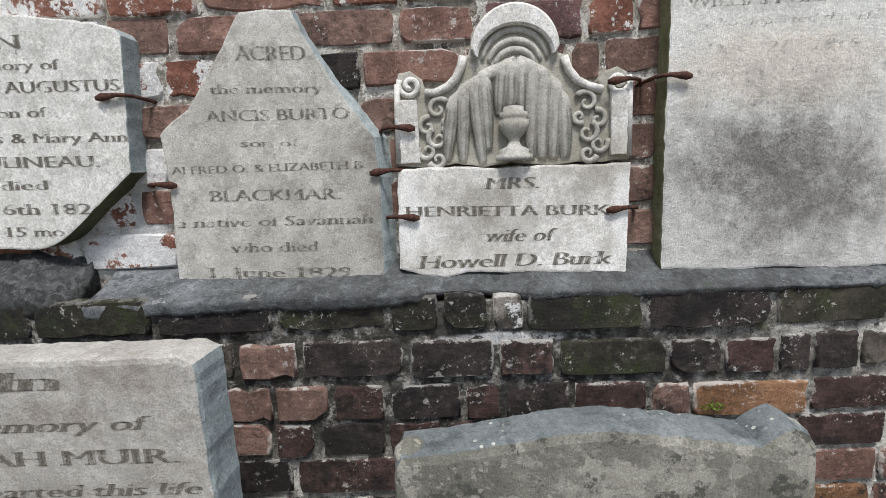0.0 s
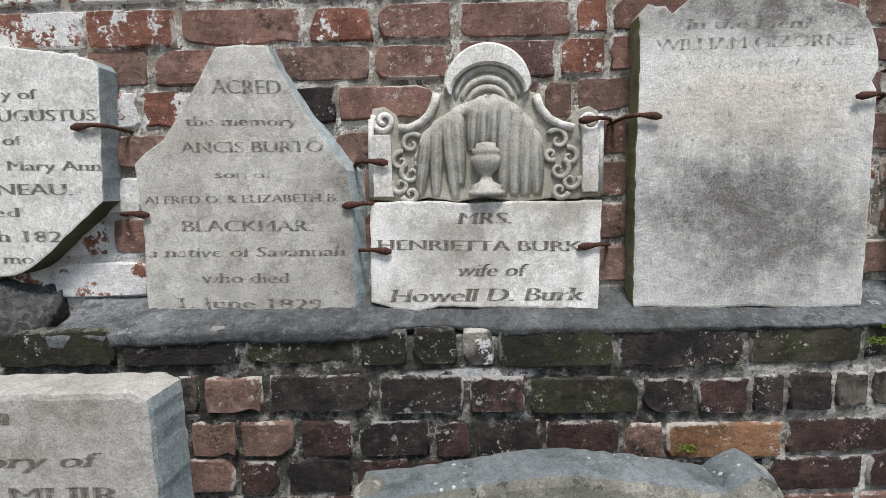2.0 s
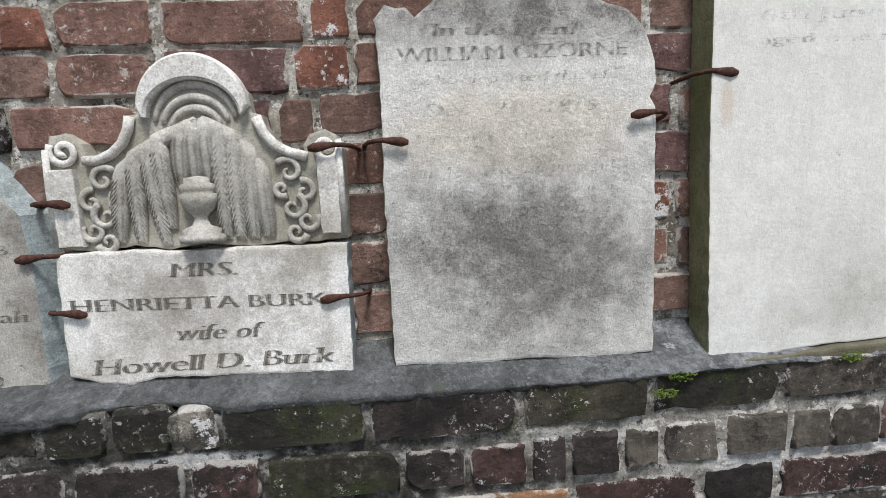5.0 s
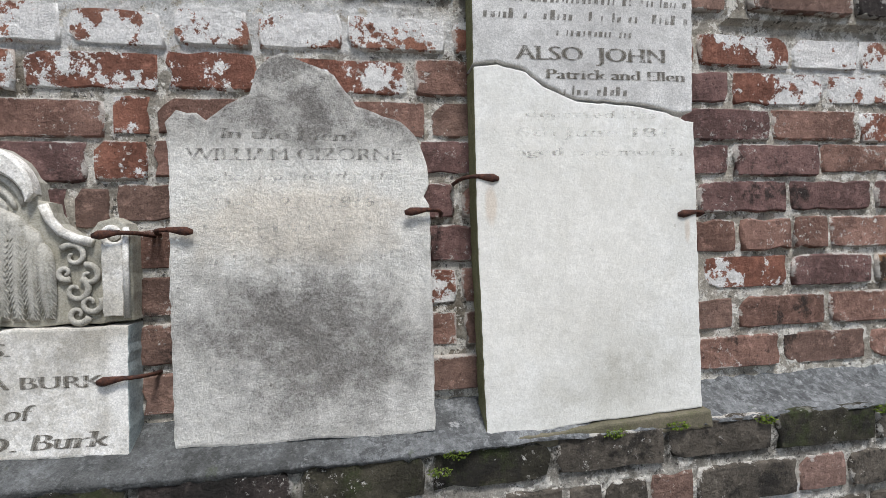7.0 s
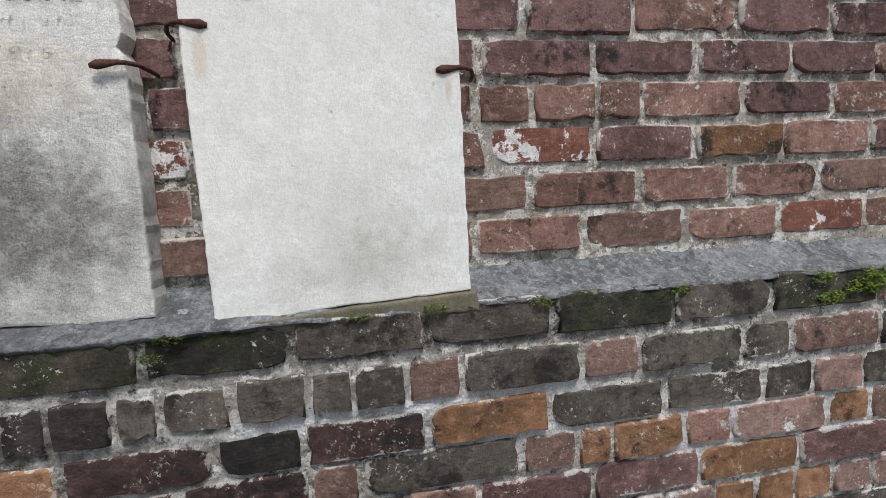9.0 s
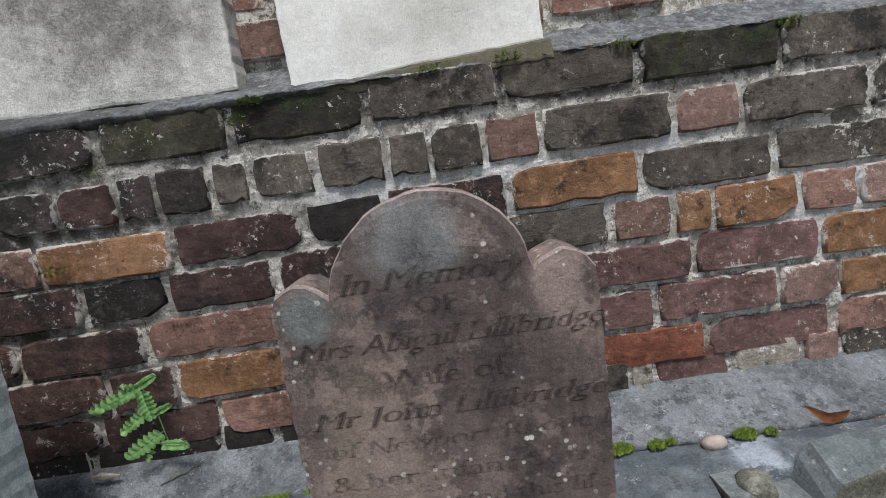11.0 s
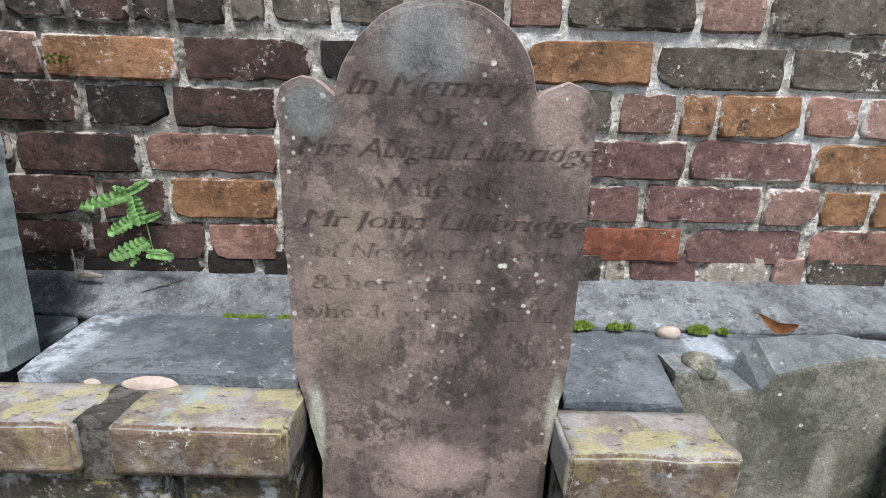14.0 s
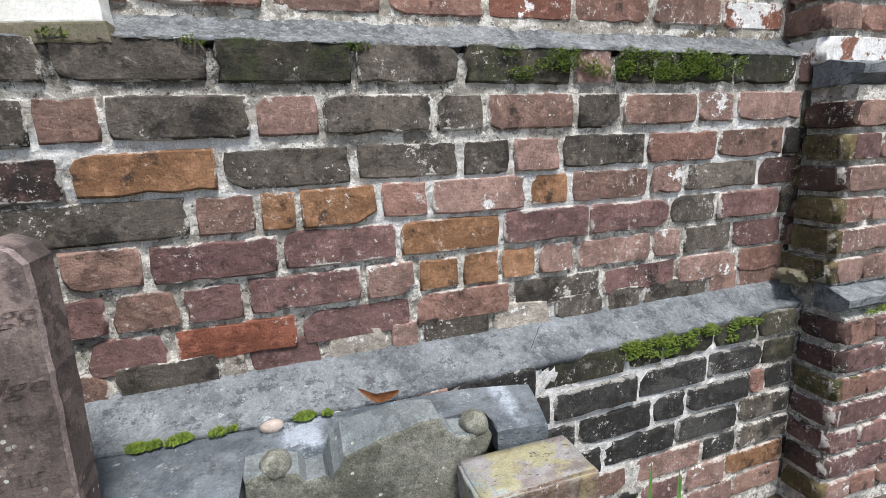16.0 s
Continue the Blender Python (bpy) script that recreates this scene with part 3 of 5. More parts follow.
def glyph(text, shear):
    """A text's flat outline mesh: its corner points, its faces and the free edges."""
    if (text, shear) not in GLYPHS:
        cu = bpy.data.curves.new("letter", "FONT")
        cu.body, cu.size, cu.resolution_u = text, 1.0, 3
        tmp = bpy.data.objects.new("letter", cu)
        me = bpy.data.meshes.new_from_object(tmp)
        vs = [(v.co.x, v.co.y) for v in me.vertices]
        fs = [tuple(p.vertices) for p in me.polygons]
        used = {}
        for p in me.polygons:
            for e in p.edge_keys:
                used[e] = used.get(e, 0) + 1
        rims = [e for e, n in used.items() if n == 1]
        out = [[0.0, 0.0] for _ in vs]
        for f in fs:
            for a, b in zip(f, f[1:] + f[:1]):
                if used[(min(a, b), max(a, b))] == 1:
                    dx, dy = vs[b][0] - vs[a][0], vs[b][1] - vs[a][1]
                    ln = math.hypot(dx, dy) or 1.0
                    for v in (a, b):
                        out[v][0], out[v][1] = out[v][0] + dy / ln, out[v][1] - dx / ln
        thin = []
        for (px, py), (nx, ny) in zip(vs, out):
            ln = math.hypot(nx, ny) or 1.0
            thin.append((px + 0.012 * nx / ln, py - 0.026 * ny / ln))
        vs = thin
        bpy.data.objects.remove(tmp), bpy.data.curves.remove(cu), bpy.data.meshes.remove(me)
        GLYPHS[text, shear] = vs, fs, rims
    return GLYPHS[text, shear]


def inscription(parent, text, x0, x1, z, cap, y, material=None, shear=0.0, rise=0.0, serif=0.075):
    """One line of cut roman lettering with serifs, letter by letter, from x0 to x1 on the stone's face."""
    full = glyph(text, 0)[0]
    lo, hi = min(v[0] for v in full), max(v[0] for v in full)
    k, kz = (x1 - x0) / (hi - lo), cap / 0.72
    base = parent.location
    for n, ch in enumerate(text):
        if ch == " ":
            continue
        own, faces, rims = glyph(ch, 0)
        move = max(v[0] for v in glyph(text[:n + 1], 0)[0]) - max(v[0] for v in own)
        pts, polys = list(own), list(faces)
        top = max(v[1] for v in own)
        for a, b in rims:
            (xa, ya), (xb, yb) = own[a], own[b]
            if serif and abs(ya - yb) < 0.004 and 0.04 < abs(xa - xb) < 0.16 and (abs(ya) < 0.045 or ya > top - 0.03):
                up = 0.05 if abs(ya) < 0.045 else -0.05
                l, r, c = min(xa, xb) - serif, max(xa, xb) + serif, len(pts)
                pts += [(l, ya), (r, ya), (r, ya + up), (l, ya + up)]
                polys.append((c, c + 1, c + 2, c + 3) if up > 0 else (c + 3, c + 2, c + 1, c))
        for shift in (0.06,):
            c = len(pts)
            pts += [(px + shift, py) for px, py in own]
            polys += [tuple(q + c for q in f) for f in faces]
        me = bpy.data.meshes.new("letter")
        out = []
        for i, (px, py) in enumerate(pts):
            fx = (px + move - lo) * k + shear * py * kz
            out.append(Vector((x0 + fx, y - 0.00008 * (i // len(own)), z + py * kz + rise * fx)) - base)
        me.from_pydata(out, [], polys)
        me.materials.append(material or CUT)
        new("letter", me).parent = parent


def worn_line(parent, x0, x1, z, cap, y, material, seed=0):
    """A line of lettering past reading, as short bars."""
    rng = random.Random(seed)
    bm = bmesh.new()
    x = x0
    while x < x1:
        w = rng.uniform(0.15, 0.5) * cap
        h = cap * rng.choice((0.6, 0.6, 0.65, 1.0))
        if rng.random() < 0.85:
            vs = [bm.verts.new(p) for p in ((x, y, z), (x + w, y, z), (x + w + 0.1 * cap, y, z + h), (x + 0.1 * cap, y, z + h))]
            bm.faces.new(vs)
        x += w + rng.uniform(0.2, 0.4) * cap + (0.7 * cap if rng.random() < 0.15 else 0)
    return tagged(part("inscription", bm, material, parent, "worn illegible lettering"), kind="stuff")


# ---- large structure ----
ground_bm = bmesh.new()
bmesh.ops.create_grid(ground_bm, x_segments=60, y_segments=60, size=300)
ground = tagged(part("ground", ground_bm, SOIL, None), "dark soil ground with sparse leaf litter", "ground", kind="structure")


def wall(name, bm, material, label):
    return tagged(part(name, bm, material, None), label, "wall", kind="structure")


wall_upper = wall("wall_upper", sheet_block(-1.3, 3.6, 1.2, 2.45, lambda x, z: front_u(x) + 0.0015 + 0.003 * wob(x, 2, z, 9) + (0.0025 if z < 1.985 or x < 1.4 else -0.0105), 1.3, 0.01, 0.0024), MORTAR_UP,
                  "old red brick wall with lime mortar and flaking whitewash")
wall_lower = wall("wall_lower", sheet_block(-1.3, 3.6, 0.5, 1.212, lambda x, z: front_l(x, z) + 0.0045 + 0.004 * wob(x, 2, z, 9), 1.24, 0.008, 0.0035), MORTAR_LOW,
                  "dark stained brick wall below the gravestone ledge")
wall_base = wall("wall_base", sheet_block(-1.3, 3.6, -0.1, 0.58, lambda x, z: front_d(x) + 0.004, 1.2, 0.01, 0.0035), MORTAR_LOW,
                 "blackened brick plinth with white mortar joints")


def lost_lip(x):
    """How far the ledge's front has broken away, above the bare pale brick."""
    d = abs(x - 0.035 + 0.02 * wob(x, 2, 2, 30)) / 0.1
    return max(0.0, 1 - d ** 4) if d < 1 else 0.0


def upper_profile(x):
    f, b = front_l(x, 1.2), front_u(x) + 0.02
    lift = 0.01 if x < -0.2 else 0.01 - 0.014 * min(1, (x + 0.2) / 0.8)
    chip = 0.006 * wob(x, 1, 1, 14) + 0.004 * wob(x, 6, 1, 45)
    gone = lost_lip(x)
    lip = f - 0.009 + chip + 0.024 * gone + 0.005 * min(1.0, max(0.0, (x - 0.75) / 0.5))
    drop = 1.214 + 0.006 * wob(x, 8, 3, 7) + 0.004 * wob(x, 4, 3, 31) + 0.004 * wob(x, 5, 3, 83) + 0.012 * gone + 0.015 * min(1.0, max(0.0, (x - 0.75) / 0.5))
    return [(b, 1.15), (b, 1.292), (f + 0.06, 1.257 + lift * 0.6), (lip + 0.016, 1.234 + lift), (lip, 1.225 + lift), (lip + 0.003, drop), (lip + 0.022, drop - 0.008)]


def stub_profile(x):
    """The older, higher piece of ledge, broken off at its end."""
    f, b = front_l(x, 1.2), front_u(x) + 0.02
    fall = 0.05 * max(0.0, (x + 0.8) / 0.1) * (1 + 0.4 * wob(x, 1, 5, 60))
    lip = f - 0.004 + 0.006 * wob(x, 3, 2, 25)
    return [(b, 1.15), (b, 1.335 - 0.4 * fall), (f + 0.05, 1.312 - 0.7 * fall), (lip + 0.012, 1.286 - fall), (lip, 1.274 - fall), (lip + 0.002, 1.226), (lip + 0.03, 1.19)]


def lower_profile(x):
    f, b = front_d(x), front_l(x, 0.65) + 0.03
    chip = 0.006 * wob(x, 4, 1, 12) + 0.004 * wob(x, 7, 2, 42)
    return [(b, 0.5), (b, 0.658), (b - 0.05, 0.64), (f + 0.03, 0.607), (f - 0.003 + chip, 0.596), (f + 0.001 + chip, 0.578 + 0.006 * wob(x, 2, 9, 30)), (f + 0.04, 0.57)]


ledge_upper = tagged(part("ledge_upper", swept_ledge(-0.66, 2.95, upper_profile), CEMENT_UP, None, smooth=True),
                     "sloping grey cement ledge under the gravestones", "ledge", kind="structure")
ledge_stub = tagged(part("ledge_broken_end", swept_ledge(-1.3, -0.7, stub_profile, amp=0.008), CEMENT_OLD, None, smooth=True),
                    "broken dark end of the cement ledge", "ledge", kind="structure")
ledge_lower = tagged(part("ledge_lower", swept_ledge(-1.3, 2.85, lower_profile, amp=0.002), CEMENT_LOW, None, smooth=True),
                     "sloping pale cement ledge at the wall's foot", "ledge", kind="structure")


# ---- brick courses: colour letter and right end in millimetres, brick by brick ----
def sag_low(x):
    return 0.02 - 0.03 * min(1, max(0, (x + 0.5) / 1.0)) if x < 0.6 else -0.01 + 0.012 * min(1, (x - 0.6) / 0.6)


def courses(parent, rows, front, x_end, codes, height, sag, proud, seed, x_start=-1.28, depth=0.042):
    rng = random.Random(seed)
    for zc, start, text in rows:
        todo, x = [], x_start
        first = start / 1000
        while x < first - 0.06:
            w = min(rng.choice((0.215, 0.21, 0.105, 0.22)), first - x)
            if first - x - w < 0.06:
                w = first - x
            todo.append((rng.choice(codes), x, x + w))
            x += w
        x = first
        for token in text.split():
            todo.append((token[0], x, int(token[1:]) / 1000))
            x = int(token[1:]) / 1000
        while x < x_end - 0.03:
            w = min(rng.choice((0.215, 0.22, 0.105, 0.21)), x_end - x)
            todo.append((rng.choice(codes), x, x + w))
            x += w
        for code, a, b in todo:
            if code == "-":
                continue
            gap = rng.uniform(0.004, 0.011)
            m, ln = (a + b) / 2, b - a - gap
            h = height * rng.uniform(1.0, 1.1)
            brick(parent, code, m, front(m, zc) - proud + rng.uniform(-0.003, 0.004), zc + sag(m) + rng.uniform(-0.002, 0.002), ln, h, depth,
                  rng.uniform(-0.9, 0.9) + 1.2, rng.uniform(-0.5, 0.5), rng.uniform(-1.5, 1.5), rng.randrange(14))


LOW = [
    (1.191, -1000, "M-760 M-545 D-327 M-123 M-30 M60 L123 M336 D565 M774 M992 G1201 G1423 M1652 G1855 M2099 K2200 M2308 M2541 M2741"),
    (1.103, -404, "B-289 D-93 D70 E177 M382 D481 E580 D640 D728 G792 G895 G1011 G1080 G1165 B1261 G1475 K1587 G1795 G1902 B2108 G2226 B2437 K2555 K2773"),
    (1.018, -345, "B-240 E-134 D5 E78 D207 E350 B427 O645 E860 D995 E1197 O1414 G1638 G1850 G1960 K2077 G2298 R2510 B2728"),
    (0.943, -353, "E-273 D-140 E-34 E150 D320 E479 D618 E800 E1000 B1080 G1362 B1466 O1533 O1681 R1782 K1998 O2101 B2316 K2413 G2654"),
    (0.866, 140, "E352 E566 R790 R960 G1156 B1280 P1498 P1714 O1939 P2156 P2379 G2530 P2743"),
    (0.788, 250, "E481 E598 O786 R960 B1110 P1215 B1323 P1426 P1643 K1748 O1846 O1936 O2022 K2123 K2337 K2432 G2588 P2769"),
    (0.713, 230, "E448 E654 R784 D960 B1162 P1297 V1514 P1737 R1963 G2197 P2418 K2620 R2784"),
    (0.661, 200, "D422 D645 D740 D960 B1200 G1373 L1416 P1556 L1685 K1750 G1913 L2069 G2208"),
]
courses(wall_lower, LOW, front_l, 2.82, "DEBEG", 0.068, sag_low, 0.0045, 11)

UP = [
    (1.325, -900, "W-720 W-530 B-320 R-110 B100 R310 B520 R730 B940 R1150 B1308 R1516 B1730 R1939 Y2145 R2350 B2560"),
    (1.405, -950, "W-740 W-600 R-400 B-190 R20 B230 B430 R640 R850 B1060 B1270 B1415 R1631 R1827 R2030 B2240 R2450"),
    (1.484, -850, "R-640 W-530 B-330 R-120 B90 R290 B400 W610 Y850 R1050 B1200 R1338 Y1542 P1746 O1944 R2149 P2360 R2560"),
    (1.561, -980, "R-800 W-590 B-380 P-170 B30 R240 R390 B600 R790 P900 R1110 R1320 R1424 R1549 R1635 R1850 P2058 R2260 B2460"),
    (1.638, -760, "W-520 Y-360 D-157 R28 P220 B281 B404 R610 P850 R1060 P1330 P1539 P1748 P1956 P2153 R2360 P2570"),
    (1.713, -820, "Y-620 B-495 R-286 B-90 R62 P250 Y340 R540 R780 P990 B1200 P1410 P1621 R1834 P2043 P2250 R2450"),
    (1.781, -800, "W-606 Y-440 R-207 Y-81 R65 R279 Y346 R560 R800 B1010 R1300 P1503 R1713 Y1924 Y2118 R2330 P2540"),
    (1.857, -880, "W-640 W-430 Y-260 Y-60 Y153 Y361 Y515 Y773 R980 P1190 P1414 Y1638 Y1836 Y2040 R2250 Y2460"),
    (1.931, -800, "W-590 W-380 W-180 W20 W218 W376 W508 W657 W840 Y1100 Y1340 Y1552 W1719 W1922 W2130 Y2340 W2550"),
]
courses(wall_upper, UP, front_u, 3.0, "RBPRY", 0.064, lambda x: -0.006 if x < 0.3 else 0.0, 0.004, 23)
TOP = [(2.035, -820, "B-600 D-390 B-180 B30 B240 B440 B650 B860 D1070 B1280 B1439 B1694 D1830 B2040 B2250"), (2.113, -900, "B-700 R-480 B-270 R-60 B150"),
       (2.19, -820, "R-600 B-390"), (2.267, -900, "R-700 B-480"), (2.344, -820, "R-600 B-390")]
courses(wall_upper, TOP, lambda x, z: front_u(x) - (0.013 if x > 1.42 else 0.0), 3.6, "BRBRD", 0.066, lambda x: 0.0, 0.009, 31)

BASE = [
    (0.555, 1780, "C1977 M2212 M2322 M2480 M2637 M2790"),
    (0.476, 1800, "G1900 C2013 C2249 C2468 C2660 M2790"),
    (0.396, 1760, "C1950 C2080 C2297 C2403 C2625 R2680 C2790"),
    (0.317, 1850, "C2050 C2153 C2374 C2590 G2790"),
    (0.240, 1800, "C2000 C2120 B2230 K2470 C2600 G2790"),
    (0.163, 1850, "C2060 C2270 P2420 K2560 O2790"),
    (0.087, 1800, "C2000 K2210 B2420 K2600 B2790"),
]
courses(wall_base, BASE, front_d, 2.83, "CCBG", 0.066, lambda x: 0.0, 0.0045, 47, x_start=1.3)

# the pier that stands out of the wall
pier = tagged(part("pier", sheet_block(2.80, 3.6, -0.1, 2.4, lambda x, z: 0.76 if z < 0.6 else (0.8 if z < 1.16 else 0.88), 1.0, 0.02), MORTAR_LOW, None),
              "projecting brick pier with mossy shaded side", "pier", kind="structure")


def pier_bricks():
    rng = random.Random(5)
    z, row = 0.05, 0
    while z < 2.3:
        zc = z + 0.033
        front = 0.748 if zc < 0.6 else (0.788 if zc < 1.14 else 0.868)
        if not (0.6 < zc < 0.66 or 1.14 < zc < 1.2):
            w = 0.215 if row % 2 else 0.11
            x0 = 2.775 if zc > 0.62 else 2.79
            code = rng.choice("EPQE") if zc < 0.36 else rng.choice("QQQE" if zc < 1.14 else "RYBW")
            brick(pier, rng.choice("RPKB") if zc < 1.14 else code, x0 + w / 2 + 0.012, front - 0.001, zc, w - 0.016, 0.066, 0.05, shape=row + 1)
            # corner brick, then its neighbours along both faces
            brick(pier, code, x0 + w / 2 - 0.001, front + 0.001, zc, w - 0.008, 0.067, 0.1, shape=row)
            brick(pier, code, x0, front + 0.055 + 0.012, zc, 0.1, 0.066, 0.07, rz=-90, shape=row + 3)
            brick(pier, rng.choice("EQQ" if zc < 0.36 else "QQB" if zc < 1.14 else "RBY"), x0 + 0.004, front + 0.12 + 0.05, zc, 0.1, 0.064, 0.07, rz=-90, shape=row + 5)
            x = x0 + w
            while x < 3.55:
                ln = rng.choice((0.215, 0.215, 0.11))
                brick(pier, rng.choice("RPKBPR"), x + ln / 2, front, zc, ln - 0.012, 0.066, 0.07, shape=rng.randrange(12))
                x += ln
        z, row = z + 0.0765, row + 1


pier_bricks()


def pier_ledge(z, y_front, y_back, rise):
    return swept_ledge(2.785, 3.6, lambda x: [(y_back, z - 0.04), (y_back, z + rise), (y_front + 0.02, z + 0.008), (y_front - 0.006, z), (y_front - 0.004, z - 0.02), (y_front + 0.03, z - 0.04)], amp=0.004)


tagged(part("pier_ledge", pier_ledge(0.635, 0.75, 0.83, 0.03), CEMENT_LOW, None), "pale cement weathering on the brick pier", "ledge", kind="structure")
tagged(part("pier_ledge", pier_ledge(1.185, 0.79, 0.9, 0.03), CEMENT_LOW, None), "grey cement weathering on the brick pier", "ledge", kind="structure")

# ---- slate slabs and the lichen-covered kerb bricks ----


def slab(points, z_front, z_back, thick, label):
    """A flat stone slab from its plan corners (x, y); the top falls towards the front."""
    ys = [p[1] for p in points]
    y0, y1 = min(ys), max(ys)
    bm = bmesh.new()
    pts = []
    for (xa, ya), (xb, yb) in zip(points, points[1:] + points[:1]):
        n = max(1, round(math.hypot(xb - xa, yb - ya) / 0.03))
        pts += [(xa + (xb - xa) * i / n + 0.003 * wob(xa + i, ya, 1, 3.7), ya + (yb - ya) * i / n + 0.003 * wob(xa, ya + i, 5, 3.7)) for i in range(n)]
    top = [bm.verts.new((x, y, z_front + (z_back - z_front) * (y - y0) / (y1 - y0))) for x, y in pts]
    low = [bm.verts.new((v.co.x, v.co.y, v.co.z - thick)) for v in top]
    face = bm.faces.new(top)
    bm.faces.new(low[::-1])
    for i in range(len(pts)):
        j = (i + 1) % len(pts)
        bm.faces.new((top[i], low[i], low[j], top[j]))
    bmesh.ops.bevel(bm, geom=list(face.edges), offset=0.003, segments=1, affect="EDGES")
    return tagged(part("stone_slab", bm, SLATE, None), label, "slab", "slate slabs on the kerb")


slab([(0.515, 0.61), (0.885, 0.61), (0.887, 0.664), (1.05, 0.664), (1.05, 0.784), (0.50, 0.784)], 0.588, 0.597, 0.045, "grey slate slab with a pale worn corner")
slab([(1.244, 0.613), (1.405, 0.613), (1.41, 0.716), (1.812, 0.718), (1.815, 0.66), (1.905, 0.65), (1.925, 0.76), (1.78, 0.785), (1.06, 0.787), (1.06, 0.664), (1.248, 0.664)], 0.562, 0.59, 0.045, "dark blue-grey slate slab below the wall")
slab([(-1.2, 0.61), (0.44, 0.61), (0.488, 0.76), (0.47, 0.784), (-1.2, 0.784)], 0.58, 0.592, 0.045, "dark slate slab under the leaning stones")

kerb = tagged(part("kerb", sheet_block(-1.2, 0.885, -0.1, 0.5, lambda x, z: 0.56, 0.79, 0.03), MORTAR_DARK, None),
              "low brick kerb in front of the wall", "kerb", kind="structure")
for x0, x1, y0 in ((1.24, 1.395, 0.54), (1.74, 1.93, 0.575)):
    tagged(part("kerb_pier", sheet_block(x0, x1, -0.1, 0.47, lambda x, z: y0, 0.72, 0.03), MORTAR_DARK, None), "short brick kerb pier between headstones", "kerb", kind="structure")
tagged(part("kerb_bed", sheet_block(-1.2, 1.9, -0.1, 0.54, lambda x, z: 0.722, 0.786, 0.03), MORTAR_DARK, None), "mortar bed below the slate slabs", "kerb", kind="structure")


def kerb_row(z_top, cells, code):
    """Kerb bricks as whole blocks: (x0, x1, y0, y1) each."""
    for n, (x0, x1, y0, y1) in enumerate(cells):
        rng = random.Random(n * 7 + round(z_top * 1000))
        bm = bmesh.new()
        bmesh.ops.create_cube(bm, size=1.0)
        bmesh.ops.subdivide_edges(bm, edges=bm.edges, cuts=5, use_grid_fill=True)
        for v in bm.verts:
            v.co = Vector(((x0 + x1) / 2 + v.co.x * (x1 - x0), (y0 + y1) / 2 + v.co.y * (y1 - y0), z_top - 0.035 + v.co.z * 0.07))
            v.co += Vector((wob(*v.co, 40), wob(*(v.co + Vector((3, 1, 2))), 40), wob(*(v.co + Vector((9, 4, 2))), 40))) * 0.0025
        sharp = [e for e in bm.edges if len(e.link_faces) == 2 and e.calc_face_angle() > 0.7]
        bmesh.ops.bevel(bm, geom=sharp, offset=0.005, segments=3, affect="EDGES")
        brick = part("brick", bm, BRICKS[code], kerb, smooth=True)
        if code == "T":
            brick.data.materials.append(BRICKS["F"])
            for p in brick.data.polygons:
                if p.normal.y < -0.3:
                    p.material_index = 1


LEFT_CELLS = [(0.19, 0.405, 0.518, 0.612), (0.438, 0.648, 0.518, 0.615), (0.69, 0.897, 0.518, 0.617)]
kerb_row(0.572, LEFT_CELLS, "T")
kerb_row(0.554, [(1.227, 1.43, 0.512, 0.61)], "T")
kerb_row(0.541, [(1.735, 1.938, 0.545, 0.652)], "T")
kerb_row(0.495, [(0.30, 0.51, 0.535, 0.612), (0.53, 0.74, 0.535, 0.612), (0.76, 0.89, 0.535, 0.612)], "N")
kerb_row(0.477, [(1.23, 1.42, 0.516, 0.61)], "M")
kerb_row(0.464, [(1.738, 1.93, 0.548, 0.652)], "M")
kerb_row(0.388, [(1.738, 1.93, 0.548, 0.652)], "M")
joint = bmesh.new()
bmesh.ops.create_cube(joint, size=1.0, matrix=Matrix.LocRotScale((0.669, 0.572, 0.53), None, (0.05, 0.084, 0.08)))
part("mortar_joint", joint, MORTAR_DARK, kerb, "dark gritty mortar joint")


# ---- gravestones fixed along the upper ledge ----
def mm(text):
    return [tuple(int(v) / 1000 for v in p.split(",")) for p in text.split()]


FIXED = "gravestones set along the ledge"
FACE = 0.885

aug = thing("gravestone", -0.8, 0.9, 1.26, "pale marble gravestone with its lower corner broken off", "gravestone", FIXED)
part("slab", outline_block(mm("-760,1335 -735,1340 -698,1363 -640,1412 -573,1467 -564,1590 -557,1699 -566,1710 -610,1724 -715,1739 -786,1746 -879,1745 -987,1728 -1036,1694 -1036,1338 -900,1340"), 0.865, 0.05), MARBLE_AUG, aug)
Y = FACE - 0.0006
inscription(aug, "IN", -0.796, -0.737, 1.687, 0.025, 0.8644, rise=-0.03)
inscription(aug, "mory of", -0.803, -0.672, 1.652, 0.018, 0.8644, rise=-0.03)
inscription(aug, "D AUGUSTUS", -0.815, -0.571, 1.613, 0.021, 0.8644, rise=-0.02)
inscription(aug, "son of", -0.815, -0.708, 1.572, 0.018, 0.8644, rise=-0.02)
inscription(aug, "us & Mary Ann", -0.830, -0.571, 1.529, 0.018, 0.8644, rise=-0.03)
inscription(aug, "ULINEAU.", -0.838, -0.627, 1.486, 0.021, 0.8644, rise=-0.03)
inscription(aug, "died", -0.816, -0.730, 1.445, 0.018, 0.8644, rise=-0.02)
inscription(aug, "6th 182", -0.820, -0.656, 1.401, 0.021, 0.8644, rise=-0.03)
inscription(aug, "d 15 mo", -0.859, -0.713, 1.362, 0.019, 0.8644, rise=-0.03)

